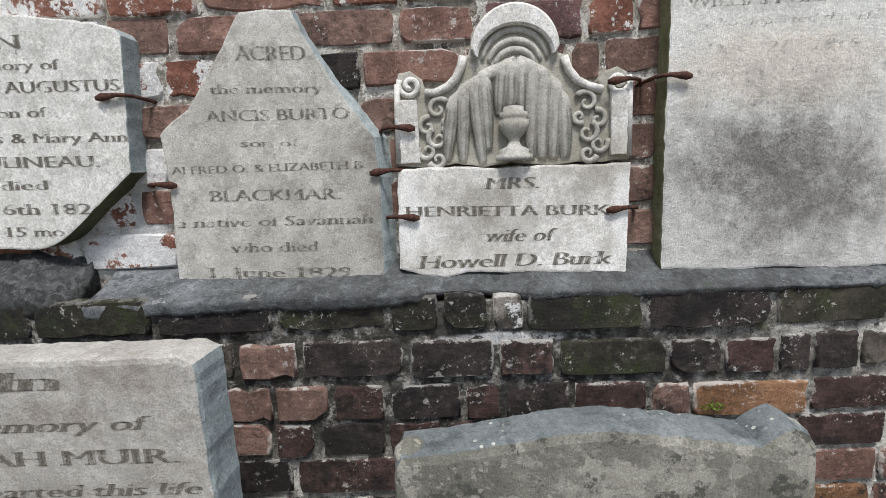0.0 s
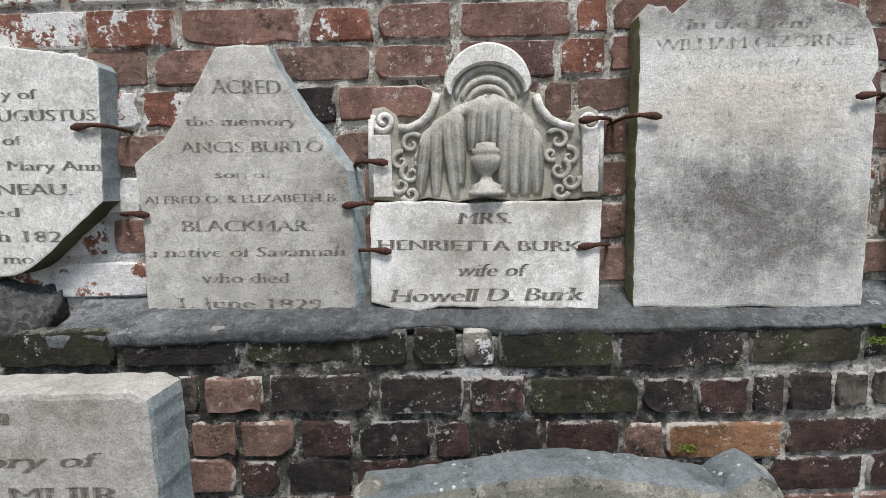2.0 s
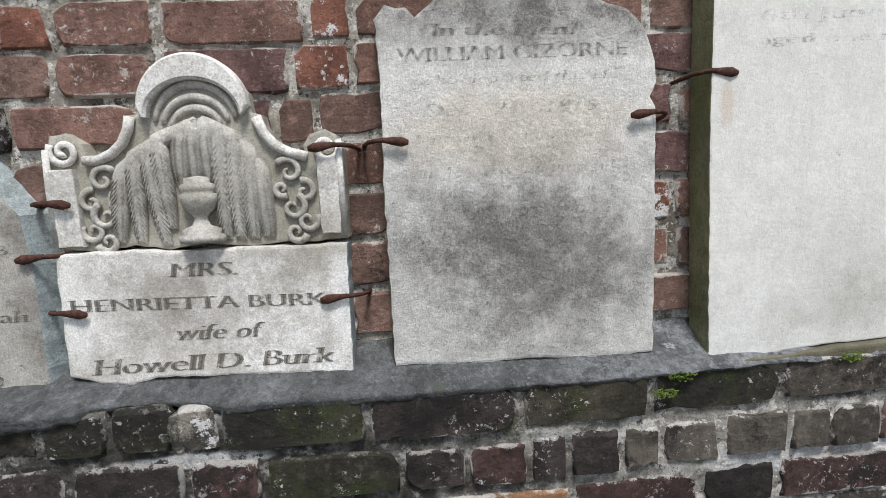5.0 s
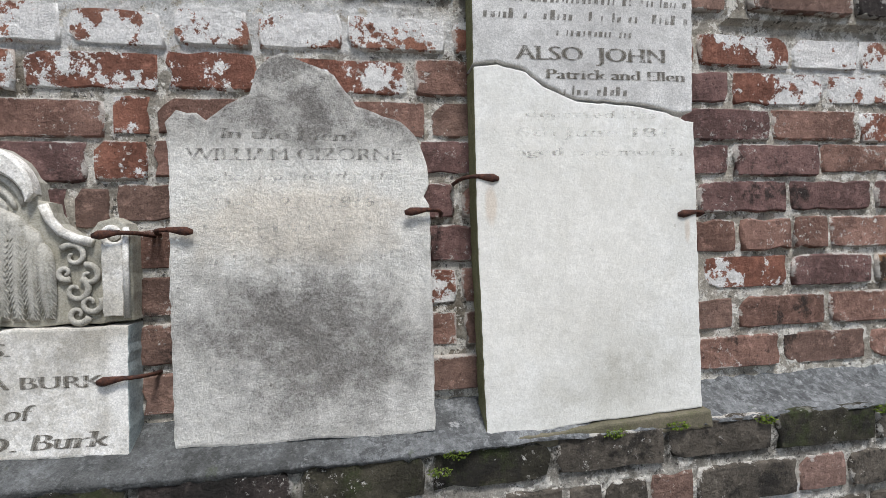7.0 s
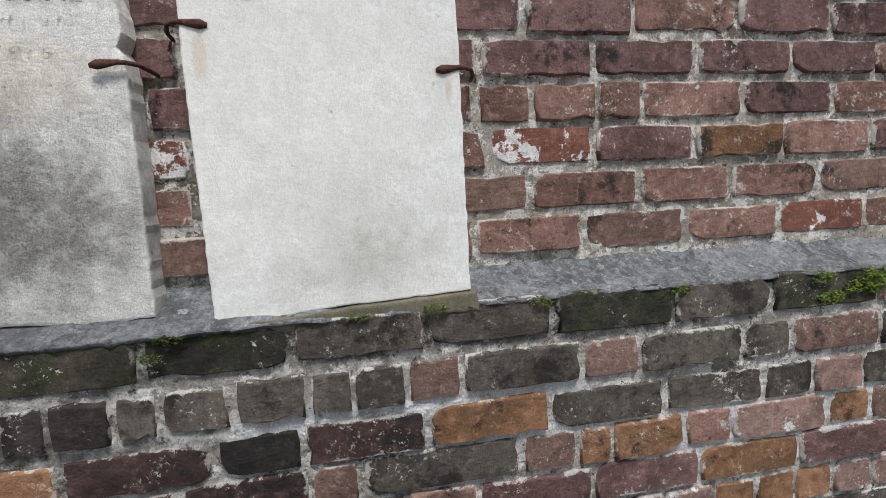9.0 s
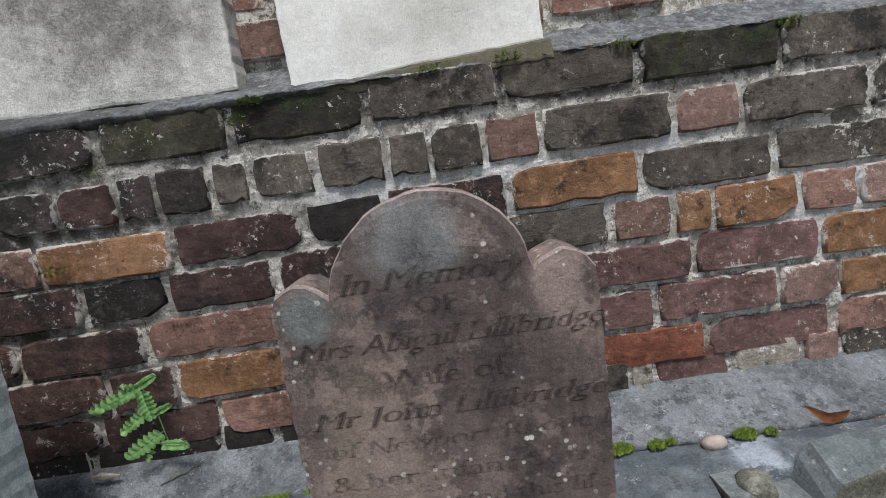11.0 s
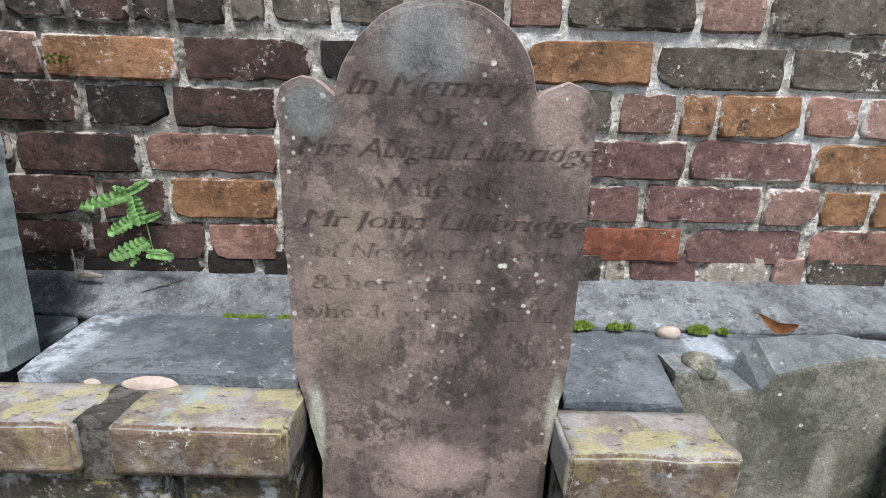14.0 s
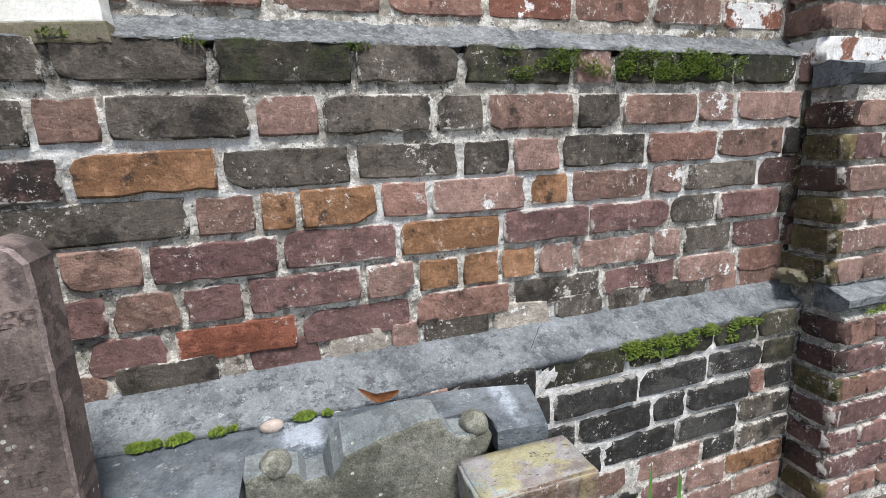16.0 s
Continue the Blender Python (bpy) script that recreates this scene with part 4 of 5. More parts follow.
bl = thing("gravestone", -0.33, 0.9, 1.25, "grey-tan marble gravestone with sloping shoulders", "gravestone", FIXED)
part("slab", outline_block(mm("-525,1250 -517,1437 -524,1532 -508,1547 -467,1575 -439,1613 -394,1677 -359,1733 -312,1735 -265,1731 -251,1693 -218,1634 -180,1575 -136,1510 -130,1439 -133,1242"),
                           FACE, 0.05, spread=lambda x, z: 0.024 * max(0, (x + 0.28) / 0.15) if x > -0.28 else 0), MARBLE_BL, bl)
inscription(bl, "ACRED", -0.372, -0.248, 1.652, 0.026, Y, CUT_SOFT, rise=-0.04)
inscription(bl, "the memory", -0.424, -0.222, 1.598, 0.017, Y, CUT_SOFT, rise=-0.03)
inscription(bl, "ANCIS BURTO", -0.437, -0.178, 1.550, 0.021, Y, CUT_SOFT, rise=-0.02)
inscription(bl, "son of", -0.378, -0.273, 1.504, 0.014, Y, CUT_SOFT, rise=-0.03)
inscription(bl, "ALFRED O. & ELIZABETH B.", -0.511, -0.155, 1.460, 0.015, Y, CUT_SOFT, rise=-0.01)
inscription(bl, "BLACKMAR.", -0.445, -0.205, 1.408, 0.022, Y, CUT_SOFT, rise=-0.02)
inscription(bl, "a native of Savannah", -0.515, -0.15, 1.362, 0.019, Y, CUT_SOFT, shear=0.2, rise=-0.015)
inscription(bl, "who died", -0.417, -0.255, 1.312, 0.02, Y, CUT_SOFT, rise=-0.02)
inscription(bl, "1. June 1829.", -0.461, -0.183, 1.266, 0.02, Y, CUT_SOFT, rise=-0.03)

hb = thing("gravestone", 0.11, 0.9, 1.25, "cracked white marble gravestone carved with a willow and urn", "gravestone", FIXED)
part("lower_slab", outline_block(mm("-98,1452 -104,1269 -60,1255 -17,1248 22,1258 100,1254 200,1252 315,1245 319,1447 250,1446 160,1449 80,1447 20,1453"), FACE, 0.05), MARBLE_HB, hb)
inscription(hb, "MRS.", 0.06, 0.155, 1.410, 0.022, Y, shear=0.2, rise=-0.02)
inscription(hb, "HENRIETTA BURK", -0.086, 0.282, 1.366, 0.020, Y, rise=-0.03)
inscription(hb, "wife of", 0.053, 0.178, 1.314, 0.025, Y, shear=0.35, rise=-0.02)
inscription(hb, "Howell D. Burk", -0.067, 0.284, 1.268, 0.026, Y, shear=0.25, rise=-0.01)
HEAD = mm("-99,1458 -94,1602 -88,1619 -66,1622 -46,1608 -42,1589 -25,1588 1,1601 16,1629 21,1645 36,1646 44,1680 66,1710 90,1722 120,1727 145,1720 170,1703 190,1670 195,1641 208,1638 218,1607 243,1586 268,1579 264,1592 276,1608 297,1614 314,1605 322,1584 321,1453 290,1450 230,1452 180,1448 110,1456 60,1450 10,1458 -50,1452")
part("carved_head", outline_block(HEAD, FACE + 0.012, 0.038), MARBLE_HB_DIRTY, hb, "carved head with curved shoulders")


def arc(cx, cz, r, a0, a1, n=16, y=FACE, rz=1.0):
    return [(cx + r * math.cos(radians(a0 + (a1 - a0) * i / n)), y, cz + r * rz * math.sin(radians(a0 + (a1 - a0) * i / n))) for i in range(n + 1)]


def carve(name, paths, radius, flat=0.7, label="", sides=8):
    material = WILLOW if "willow" in name or "acanthus" in name else MARBLE_HB
    bm = bmesh.new()
    for p in paths:
        tube(bm, p, radius, sides, flat)
    return part(name, bm, material, hb, label, smooth=True)


left_sweep = [(x, FACE + 0.008, z) for x, z in mm("28,1642 24,1625 14,1606 -2,1592 -22,1583 -42,1583")]
right_sweep = [(x, FACE + 0.008, z) for x, z in mm("203,1634 211,1612 226,1593 246,1582 270,1575")]
carve("shoulder_moulding", [left_sweep], 0.0075, 0.9)
carve("shoulder_moulding", [right_sweep], 0.0075, 0.9)


def arch_band():
    """The broad flat band round the arch, thick at the crown and thin at the springing."""
    bm = bmesh.new()
    rows = []
    for i in range(37):
        a = radians(2 + 176 * i / 36)
        c, sn = math.cos(a), math.sin(a)
        outer, inner = (0.118 + 0.0765 * c, 1.6485 + 0.076 * sn), (0.118 + 0.064 * c, 1.637 + 0.051 * sn)
        rows.append([bm.verts.new(p) for p in ((outer[0], FACE + 0.02, outer[1]), (outer[0], FACE + 0.001, outer[1]), (outer[0] - 0.004 * c, FACE - 0.003, outer[1] - 0.004 * sn),
                                               (inner[0] + 0.004 * c, FACE - 0.003, inner[1] + 0.004 * sn), (inner[0], FACE + 0.001, inner[1]), (inner[0], FACE + 0.02, inner[1]))])
    for a, b in zip(rows, rows[1:]):
        for k in range(5):
            bm.faces.new((a[k], a[k + 1], b[k + 1], b[k]))
    bm.faces.new(rows[0]), bm.faces.new(rows[-1][::-1])
    return part("arch_rim", bm, MARBLE_HB, hb, "broad plain band round the arch")


arch_band()


def bough(root, crest, tip, radius, seed):
    """One hanging willow bough: it springs from the crown, arches over and falls, feathered with small leaves."""
    rng = random.Random(seed)
    pts = []
    for i in range(25):
        t = i / 24
        if t < 0.3:
            u = t / 0.3
            x = root[0] + (crest[0] - root[0]) * u
            z = root[1] + (crest[1] - root[1]) * u + 0.008 * math.sin(u * math.pi)
        else:
            u = (t - 0.3) / 0.7
            x = crest[0] + (tip[0] - crest[0]) * u + 0.003 * math.sin(u * 5 + seed)
            z = crest[1] + (tip[1] - crest[1]) * u
        pts.append(Vector((x / 1000, FACE + 0.012 - 0.004 * math.sin(t * math.pi), z / 1000)) if abs(x) > 2 else Vector((x / 1000, FACE + 0.009, z / 1000)))
    bm = bmesh.new()
    girth = lambda t: 1.3 * radius * (0.45 + 0.75 * math.sin(min(1.0, 0.12 + t) * math.pi * 0.8)) * (1 - 0.35 * max(0.0, t - 0.85) / 0.15)
    tube(bm, pts, girth, 9, 0.6)
    for i in range(9, 24):
        a, d = pts[i], (pts[i] - pts[i - 1]).normalized()
        side = Vector((d.z, 0, -d.x))
        r = girth(i / 24)
        for hand in (-1, 1):
            for f in (0.15, 0.55):
                base = a + side * hand * r * f + Vector((0, -0.6 * r * math.sqrt(1 - f * f), 0))
                end = base + side * hand * r * 0.55 + d * r * rng.uniform(0.8, 1.2) + Vector((0, 0.35 * r, 0))
                wide = Vector((d.x, 0, d.z)) * 0.0018
                top = (base + end) / 2 + Vector((0, -0.003, 0))
                q = [bm.verts.new(v) for v in (base - wide, base + wide, end, top)]
                bm.faces.new((q[0], q[1], q[3])), bm.faces.new((q[1], q[2], q[3])), bm.faces.new((q[2], q[0], q[3]))
    made = part("willow_bough", bm, WILLOW, hb)
    for i in range(9 * 24):
        made.data.polygons[i].use_smooth = True
    return tagged(made, kind="stuff")


BOUGHS = [((79, 1618), (8, 1566), (-8, 1464), 0.0085), ((90, 1622), (26, 1584), (22, 1460), 0.0085), ((111, 1628), (62, 1606), (68, 1480), 0.009), ((108, 1630), (45, 1592), (58, 1456), 0.0085),
          ((118, 1632), (94, 1618), (89, 1540), 0.0085), ((120, 1634), (111, 1622), (109, 1546), 0.009), ((122, 1634), (129, 1622), (128, 1546), 0.009), ((124, 1634), (149, 1615), (144, 1461), 0.0095),
          ((126, 1632), (169, 1602), (164, 1459), 0.01), ((128, 1630), (187, 1584), (184, 1459), 0.01), ((130, 1626), (201, 1560), (206, 1461), 0.0095)]
for n, (root, crest, tip, r) in enumerate(BOUGHS):
    bough(root, crest, tip, r, n)
for n in range(3):
    carve("willow_crown", [arc(0.118, 1.622 + 0.002 * n, 0.034 + 0.0115 * n, 172, 8, 18, FACE + 0.011, 0.8 + 0.1 * n)], lambda t: 0.0035 + 0.0035 * math.sin(t * math.pi), 0.8)


def urn():
    bm = bmesh.new()
    prof = [(0.0, 1.459), (0.033, 1.459), (0.033, 1.468), (0.026, 1.472), (0.028, 1.478), (0.013, 1.484), (0.009, 1.494), (0.013, 1.5), (0.02, 1.506), (0.026, 1.519), (0.027, 1.529), (0.022, 1.53),
            (0.025, 1.534), (0.025, 1.542), (0.018, 1.545), (0.018, 1.552), (0.0, 1.555)]
    rings = [[bm.verts.new((0.113 + r * math.cos(a), FACE + 0.001 - 0.62 * r * math.sin(a), z)) for a in (math.pi * i / 12 for i in range(13))] for r, z in prof]
    for a, b in zip(rings, rings[1:]):
        for i in range(12):
            bm.faces.new((a[i], a[i + 1], b[i + 1], b[i]))
    bmesh.ops.remove_doubles(bm, verts=bm.verts, dist=0.0002)
    return part("urn", bm, WILLOW, hb, "carved footed urn", smooth=True)


urn()


def spiral(cx, cz, r, turns, a0, hand=1, y=FACE + 0.008):
    n = 22
    return [(cx + hand * r * (1 - 0.85 * i / n) * math.cos(a0 + turns * 2 * math.pi * i / n), y, cz + r * (1 - 0.85 * i / n) * math.sin(a0 + turns * 2 * math.pi * i / n)) for i in range(n + 1)]


carve("scroll", [spiral(-0.068, 1.597, 0.021, 1.4, 2.6), [(-0.09, FACE + 0.004, 1.6), (-0.093, FACE + 0.004, 1.55), (-0.094, FACE + 0.004, 1.462)]], 0.005)
carve("scroll", [spiral(0.298, 1.587, 0.021, 1.4, 2.6, -1), [(0.317, FACE + 0.004, 1.59), (0.317, FACE + 0.004, 1.54), (0.317, FACE + 0.004, 1.458)]], 0.005)
for hand, cx in ((1, -0.028), (-1, 0.25)):
    for k, (dx, dz, r) in enumerate(((0.008, 1.555, 0.02), (-0.012, 1.525, 0.017), (0.006, 1.503, 0.02), (-0.014, 1.483, 0.018), (0.004, 1.466, 0.016), (0.02, 1.53, 0.012))):
        carve("acanthus_scroll", [spiral(cx + hand * dx, dz, r, 1.1, 0.6 + 0.7 * k, hand)], lambda t: 0.0055 - 0.003 * t)
for x0, x1 in ((-0.09, -0.056), (0.284, 0.313)):
    bm = outline_block([(x0, 1.462), (x1, 1.462), (x1, 1.572), (x0, 1.572)], FACE + 0.001, 0.02, 0.002)
    part("pilaster", bm, MARBLE_HB, hb, "plain white pilaster")

dz = thing("gravestone", 0.585, 0.9, 1.25, "white marble gravestone with grey growth and stepped top", "gravestone", FIXED)
part("slab", outline_block(mm("378,1250 378,1458 382,1687 379,1761 396,1779 425,1775 437,1762 471,1789 506,1808 516,1844 538,1867 560,1874 595,1859 639,1842 656,1815 674,1792 719,1774 747,1765 770,1742 790,1690 791,1660 783,1640 791,1625 792,1495 791,1243 700,1238 600,1246 500,1243"),
                           0.888, 0.05, 0.005, 0.003), MARBLE_DZ, dz)
Y2 = 0.8874
inscription(dz, "In the Mem", 0.46, 0.665, 1.735, 0.018, Y2, CUT_MID, 0.3, -0.02)
inscription(dz, "WILLIAM GIZORNE", 0.408, 0.745, 1.700, 0.021, Y2, CUT_MID)
inscription(dz, "who departed this life", 0.435, 0.73, 1.668, 0.015, Y2, CUT_FAINT, 0.3)
inscription(dz, "Dec   21   1816", 0.442, 0.697, 1.623, 0.02, Y2, CUT_FAINT, 0.3)
for n, z in enumerate((1.585, 1.535, 1.505, 1.455, 1.40, 1.365, 1.33)):
    worn_line(dz, 0.43, 0.74, z, 0.015, Y2, CUT_FAINT, n)

jo = thing("gravestone", 1.075, 0.9, 1.24, "tall white marble gravestone broken across and rejoined", "gravestone", FIXED)
part("lower_slab", outline_block(mm("877,1227 870,1588 871,1857 913,1861 962,1850 992,1827 1053,1801 1159,1795 1190,1790 1224,1784 1262,1770 1277,1768 1280,1579 1281,1247 1177,1242 1069,1238 980,1229 914,1224"),
                                 0.88, 0.055, 0.003), MARBLE_JO, jo)
part("upper_slab", outline_block(mm("871,1864 913,1868 962,1857 992,1834 1053,1807 1159,1801 1200,1797 1250,1783 1277,1788 1281,1988 1283,2190 873,2190 872,1969"), 0.882, 0.053, 0.003), MARBLE_JO2, jo,
     "greyer upper piece above the crack")
Y3 = 0.8794
inscription(jo, "ALSO  JOHN", 0.945, 1.222, 1.872, 0.026, Y3 + 0.002, rise=0.0)
inscription(jo, "Patrick and Ellen", 1.0, 1.26, 1.84, 0.018, Y3 + 0.002, rise=0.0)
worn_line(jo, 1.03, 1.17, 1.812, 0.016, Y3 + 0.002, CUT, 3)
worn_line(jo, 1.02, 1.16, 1.915, 0.015, Y3 + 0.002, CUT, 4)
worn_line(jo, 0.89, 1.27, 1.942, 0.017, Y3 + 0.002, CUT, 5)
worn_line(jo, 0.9, 1.27, 1.972, 0.017, Y3 + 0.002, CUT, 6)
inscription(jo, "departed this", 0.96, 1.2, 1.772, 0.014, Y3, CUT_FAINT)
inscription(jo, "6th June 181", 0.94, 1.22, 1.739, 0.018, Y3, CUT_FAINT)
inscription(jo, "aged one month", 0.94, 1.25, 1.706, 0.015, Y3, CUT_FAINT)
strip = outline_block(mm("890,1226 1000,1229 1100,1238 1180,1241 1290,1246 1292,1215 890,1205"), 0.866, 0.06, 0.004, 0.003)
tagged(part("bedding_stone", strip, TANSTRIP, None), "tan mossy wedge stone under a gravestone", "stone")


def slab_of(stone):
    """The body of a gravestone: its only slab or its lower one."""
    return [piece for piece in stone.children if piece.name.split(".")[0] in ("slab", "lower_slab")][0]


def coat_left_side(ob, material):
    """Algae on the side that faces away from the light."""
    ob.data.materials.append(material)
    for p in ob.data.polygons:
        if p.normal.x < -0.75:
            p.material_index = 1


aug_slab = slab_of(aug)
aug_slab.data.materials.append(MOSSCUT)
for p in aug_slab.data.polygons:
    if p.normal.z < -0.35 and p.normal.x > 0.2:
        p.material_index = 1
for p in aug_slab.data.polygons:
    if p.normal.x > 0.75:
        p.material_index = 2
# right-facing faces take the blue-grey side colour
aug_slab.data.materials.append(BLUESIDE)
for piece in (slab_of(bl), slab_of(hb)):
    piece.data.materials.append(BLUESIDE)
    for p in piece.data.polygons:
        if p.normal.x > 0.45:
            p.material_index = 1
for stone in (dz, jo):
    for piece in stone.children:
        if "slab" in piece.name:
            coat_left_side(piece, GREENSIDE)

# ---- iron clamps ----
def clamp(x, z, hand, y=FACE):
    """A rusted holdfast: flattened head on the stone, bar running to the wall beside it."""
    base = thing("iron_clamp", x, y, z, "rusted iron clamp holding a gravestone", "clamp", "iron clamps on the gravestones")
    bm = bmesh.new()
    tube(bm, [(x - hand * (0.017 - 0.01 * i), y - 0.006 - 0.001 * (i == 1), z + 0.0012 * i) for i in range(5)], lambda t: (0.0035, 0.0072, 0.0062, 0.0045, 0.0034)[round(t * 4)], 8, 0.5)
    part("head", bm, RUST, base, smooth=True)
    bm = bmesh.new()
    tube(bm, [(x + hand * 0.02, y - 0.006, z + 0.004), (x + hand * 0.03, y - 0.004, z + 0.004), (x + hand * 0.042, y + 0.006, z + 0.003), (x + hand * 0.05, y + 0.03, z), (x + hand * 0.052, y + 0.06, z - 0.002)], 0.0034, 6)
    part("bar", bm, RUST, base, smooth=True)


for cx, cz, hand in ((-0.595, 1.596, 1), (-0.517, 1.44, -1), (-0.13, 1.447, 1), (-0.078, 1.522, -1), (-0.078, 1.363, -1), (0.292, 1.585, 1), (0.292, 1.363, 1), (0.402, 1.588, -1),
                     (0.765, 1.612, 1), (0.893, 1.667, -1), (1.258, 1.6, 1)):
    clamp(cx, cz, hand, 0.865 if cx < -0.55 else FACE)

# ---- stones standing on the slabs below ----
LOWER = "gravestones standing below the ledge"
mu = thing("gravestone", -0.6, 0.63, 0.585, "tan stained marble gravestone with square shoulders", "gravestone", LOWER)
part("slab", outline_block(mm("-880,580 -900,1218 -630,1221 -372,1219 -350,1208 -346,1018 -344,580"), 0.6, 0.072, 0.009, 0.003, spread=lambda x, z: 0.004 if x > -0.5 else 0), MARBLE_MU, mu)
inscription(mu, "In", -0.625, -0.545, 1.178, 0.03, 0.5994, shear=0.3)
inscription(mu, "emory of", -0.66, -0.43, 1.118, 0.022, 0.5994, shear=0.5)
inscription(mu, "AH MUIR.", -0.665, -0.388, 1.068, 0.024, 0.5994)
inscription(mu, "parted this life", -0.672, -0.365, 1.02, 0.02, 0.5994, shear=0.4)

ws = thing("gravestone", 0.2, 0.64, 0.58, "weathered lichen-grey stone with knobbed worn top", "gravestone", LOWER)
part("slab", outline_block(mm("-92,575 -99,985 -95,1040 -86,1056 -70,1058 -21,1062 59,1074 137,1086 199,1090 291,1080 366,1068 408,1060 428,1076 455,1086 476,1076 486,1056 490,974 484,575"), 0.615, 0.07, 0.016, 0.003), WORN, ws)
def coat(ob, material, where):
    """Lays another surface on the faces whose normal passes the test."""
    ob.data.materials.append(material)
    for p in ob.data.polygons:
        if where(p.normal):
            p.material_index = len(ob.data.materials) - 1


# upward faces: algae and reflected sky, both painted as slate grey
coat(slab_of(ws), GREYTOP, lambda n: n.z > 0.35)
# blue-grey colour on the faces turned to the right
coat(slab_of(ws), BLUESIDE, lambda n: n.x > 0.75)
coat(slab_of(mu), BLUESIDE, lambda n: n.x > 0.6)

ab = thing("gravestone", 1.065, 0.62, 0.0, "purple-brown sandstone headstone with rounded top and shoulders", "gravestone", LOWER)
part("slab", outline_block(mm("905,-50 917,469 887,612 883,781 883,940 888,957 900,965 913,968 928,966 939,959 947,952 956,978 975,1009 992,1026 1011,1039 1035,1048 1062,1052 1098,1047 1121,1038 1139,1025 1155,1008 1166,990 1176,953 1185,961 1207,968 1222,966 1234,958 1244,943 1246,889 1244,760 1240,616 1222,470 1230,-50"),
                           0.59, 0.068, 0.011, 0.003), SANDSTONE, ab)
# bevel faces: edge wear and a rim highlight painted in as paler sandstone
coat(slab_of(ab), SANDEDGE, lambda n: -0.9 < n.y < -0.25)
YA = 0.5894
for text, x0, x1, z, cap, sh in (("In Memory", 0.962, 1.159, 0.949, 0.026, 0.5), ("OF", 1.041, 1.087, 0.919, 0.02, 0), ("Mrs Abigail Lillibridge", 0.904, 1.241, 0.881, 0.023, 0.45), ("Wife of", 0.993, 1.131, 0.837, 0.024, 0),
                                 ("Mr John Lillibridge", 0.907, 1.238, 0.799, 0.022, 0.45), ("of Newport Rhode I", 0.918, 1.235, 0.762, 0.02, 0.3), ("& her Infant Son", 0.915, 1.205, 0.721, 0.021, 0),
                                 ("who departed this life", 0.902, 1.232, 0.684, 0.02, 0)):
    inscription(ab, text, x0, x1, z, cap, YA, CUT_RED if z > 0.78 else CUT_LOST, sh)
worn_line(ab, 0.925, 1.22, 0.65, 0.019, YA, CUT_LOST, 8)
worn_line(ab, 0.95, 1.2, 0.615, 0.016, YA, CUT_LOST, 9)

sm = thing("gravestone", 1.58, 0.68, 0.0, "small green-grey broken headstone with knobbed shoulders", "gravestone", LOWER)
part("slab", outline_block(mm("1422,-50 1424,535 1412,552 1413,584 1440,586 1488,576 1500,560 1526,562 1540,592 1558,614 1613,621 1690,624 1712,618 1728,592 1742,574 1765,572 1800,576 1808,560 1792,532 1762,520 1755,-50"),
                           0.66, 0.058, 0.006, 0.004, z0=0.5), SMALLSTONE, sm)


sm_slab = slab_of(sm)
for v in sm_slab.data.vertices:
    x, y, z = v.co + sm.location
    if z > 0.575 and y < 0.69 and 1.52 < x < 1.72:
        v.co.z -= 0.032 * (1.725 - x) / 0.19
# same sky-tinted colour painted on the small stone's upward faces
coat(sm_slab, GREYTOP, lambda n: n.z > 0.35)


def knob(parent, x, y, z, r, material, stretch=1.0):
    """A worn round boss on a stone's shoulder."""
    bm = bmesh.new()
    bmesh.ops.create_icosphere(bm, subdivisions=3, radius=1)
    for v in bm.verts:
        k = r * (1 + 0.12 * wob(*v.co, 1.6) + 0.05 * wob(*v.co, 5))
        v.co = Vector((x + v.co.x * k, y + v.co.y * k * stretch, z + v.co.z * k * 0.9))
    part("shoulder_boss", bm, material, parent, "worn rounded boss", smooth=True)


knob(sm, 1.458, 0.684, 0.582, 0.024, SMALLSTONE, 1.15)
knob(sm, 1.783, 0.686, 0.576, 0.025, SMALLSTONE, 1.15)
knob(ws, 0.455, 0.65, 1.053, 0.033, WORN, 1.1)
knob(ws, -0.072, 0.648, 1.042, 0.026, WORN, 1.2)


# ---- plants, moss, litter ----
def moss_tufts(spots, seed):
    """Cushions of moss built from many small spikes."""
    rng = random.Random(seed)
    bm = bmesh.new()
    for x, y, z, rx, rz, n, nrm in spots:
        for _ in range(n):
            a, r = rng.uniform(0, 6.283), math.sqrt(rng.random())
            px, pz = x + rx * r * math.cos(a), rz * r * math.sin(a)
            bulge = (1 - r * r) * min(rx, rz) * (0.7 if nrm == "z" else 0.35)
            p = Vector((px, y + (pz if nrm == "z" else rng.uniform(-0.002, 0.002) - bulge), z + (pz if nrm == "y" else bulge)))
            up = Vector((0, 0, 1)) if nrm == "z" else Vector((0, -1, 0.4))
            tip = p + (up + Vector([rng.uniform(-0.7, 0.7) for _ in range(3)])).normalized() * rng.uniform(0.003, 0.009 if nrm == "z" else 0.006)
            w = rng.uniform(0.0012, 0.0026)
            vs = [bm.verts.new(p + Vector((w * math.cos(t), w * math.sin(t), w * 0.5 * math.sin(t + 1)))) for t in (0, 2.1, 4.2)]
            top = bm.verts.new(tip)
            for i in range(3):
                bm.faces.new((vs[i], vs[(i + 1) % 3], top))
    return bm


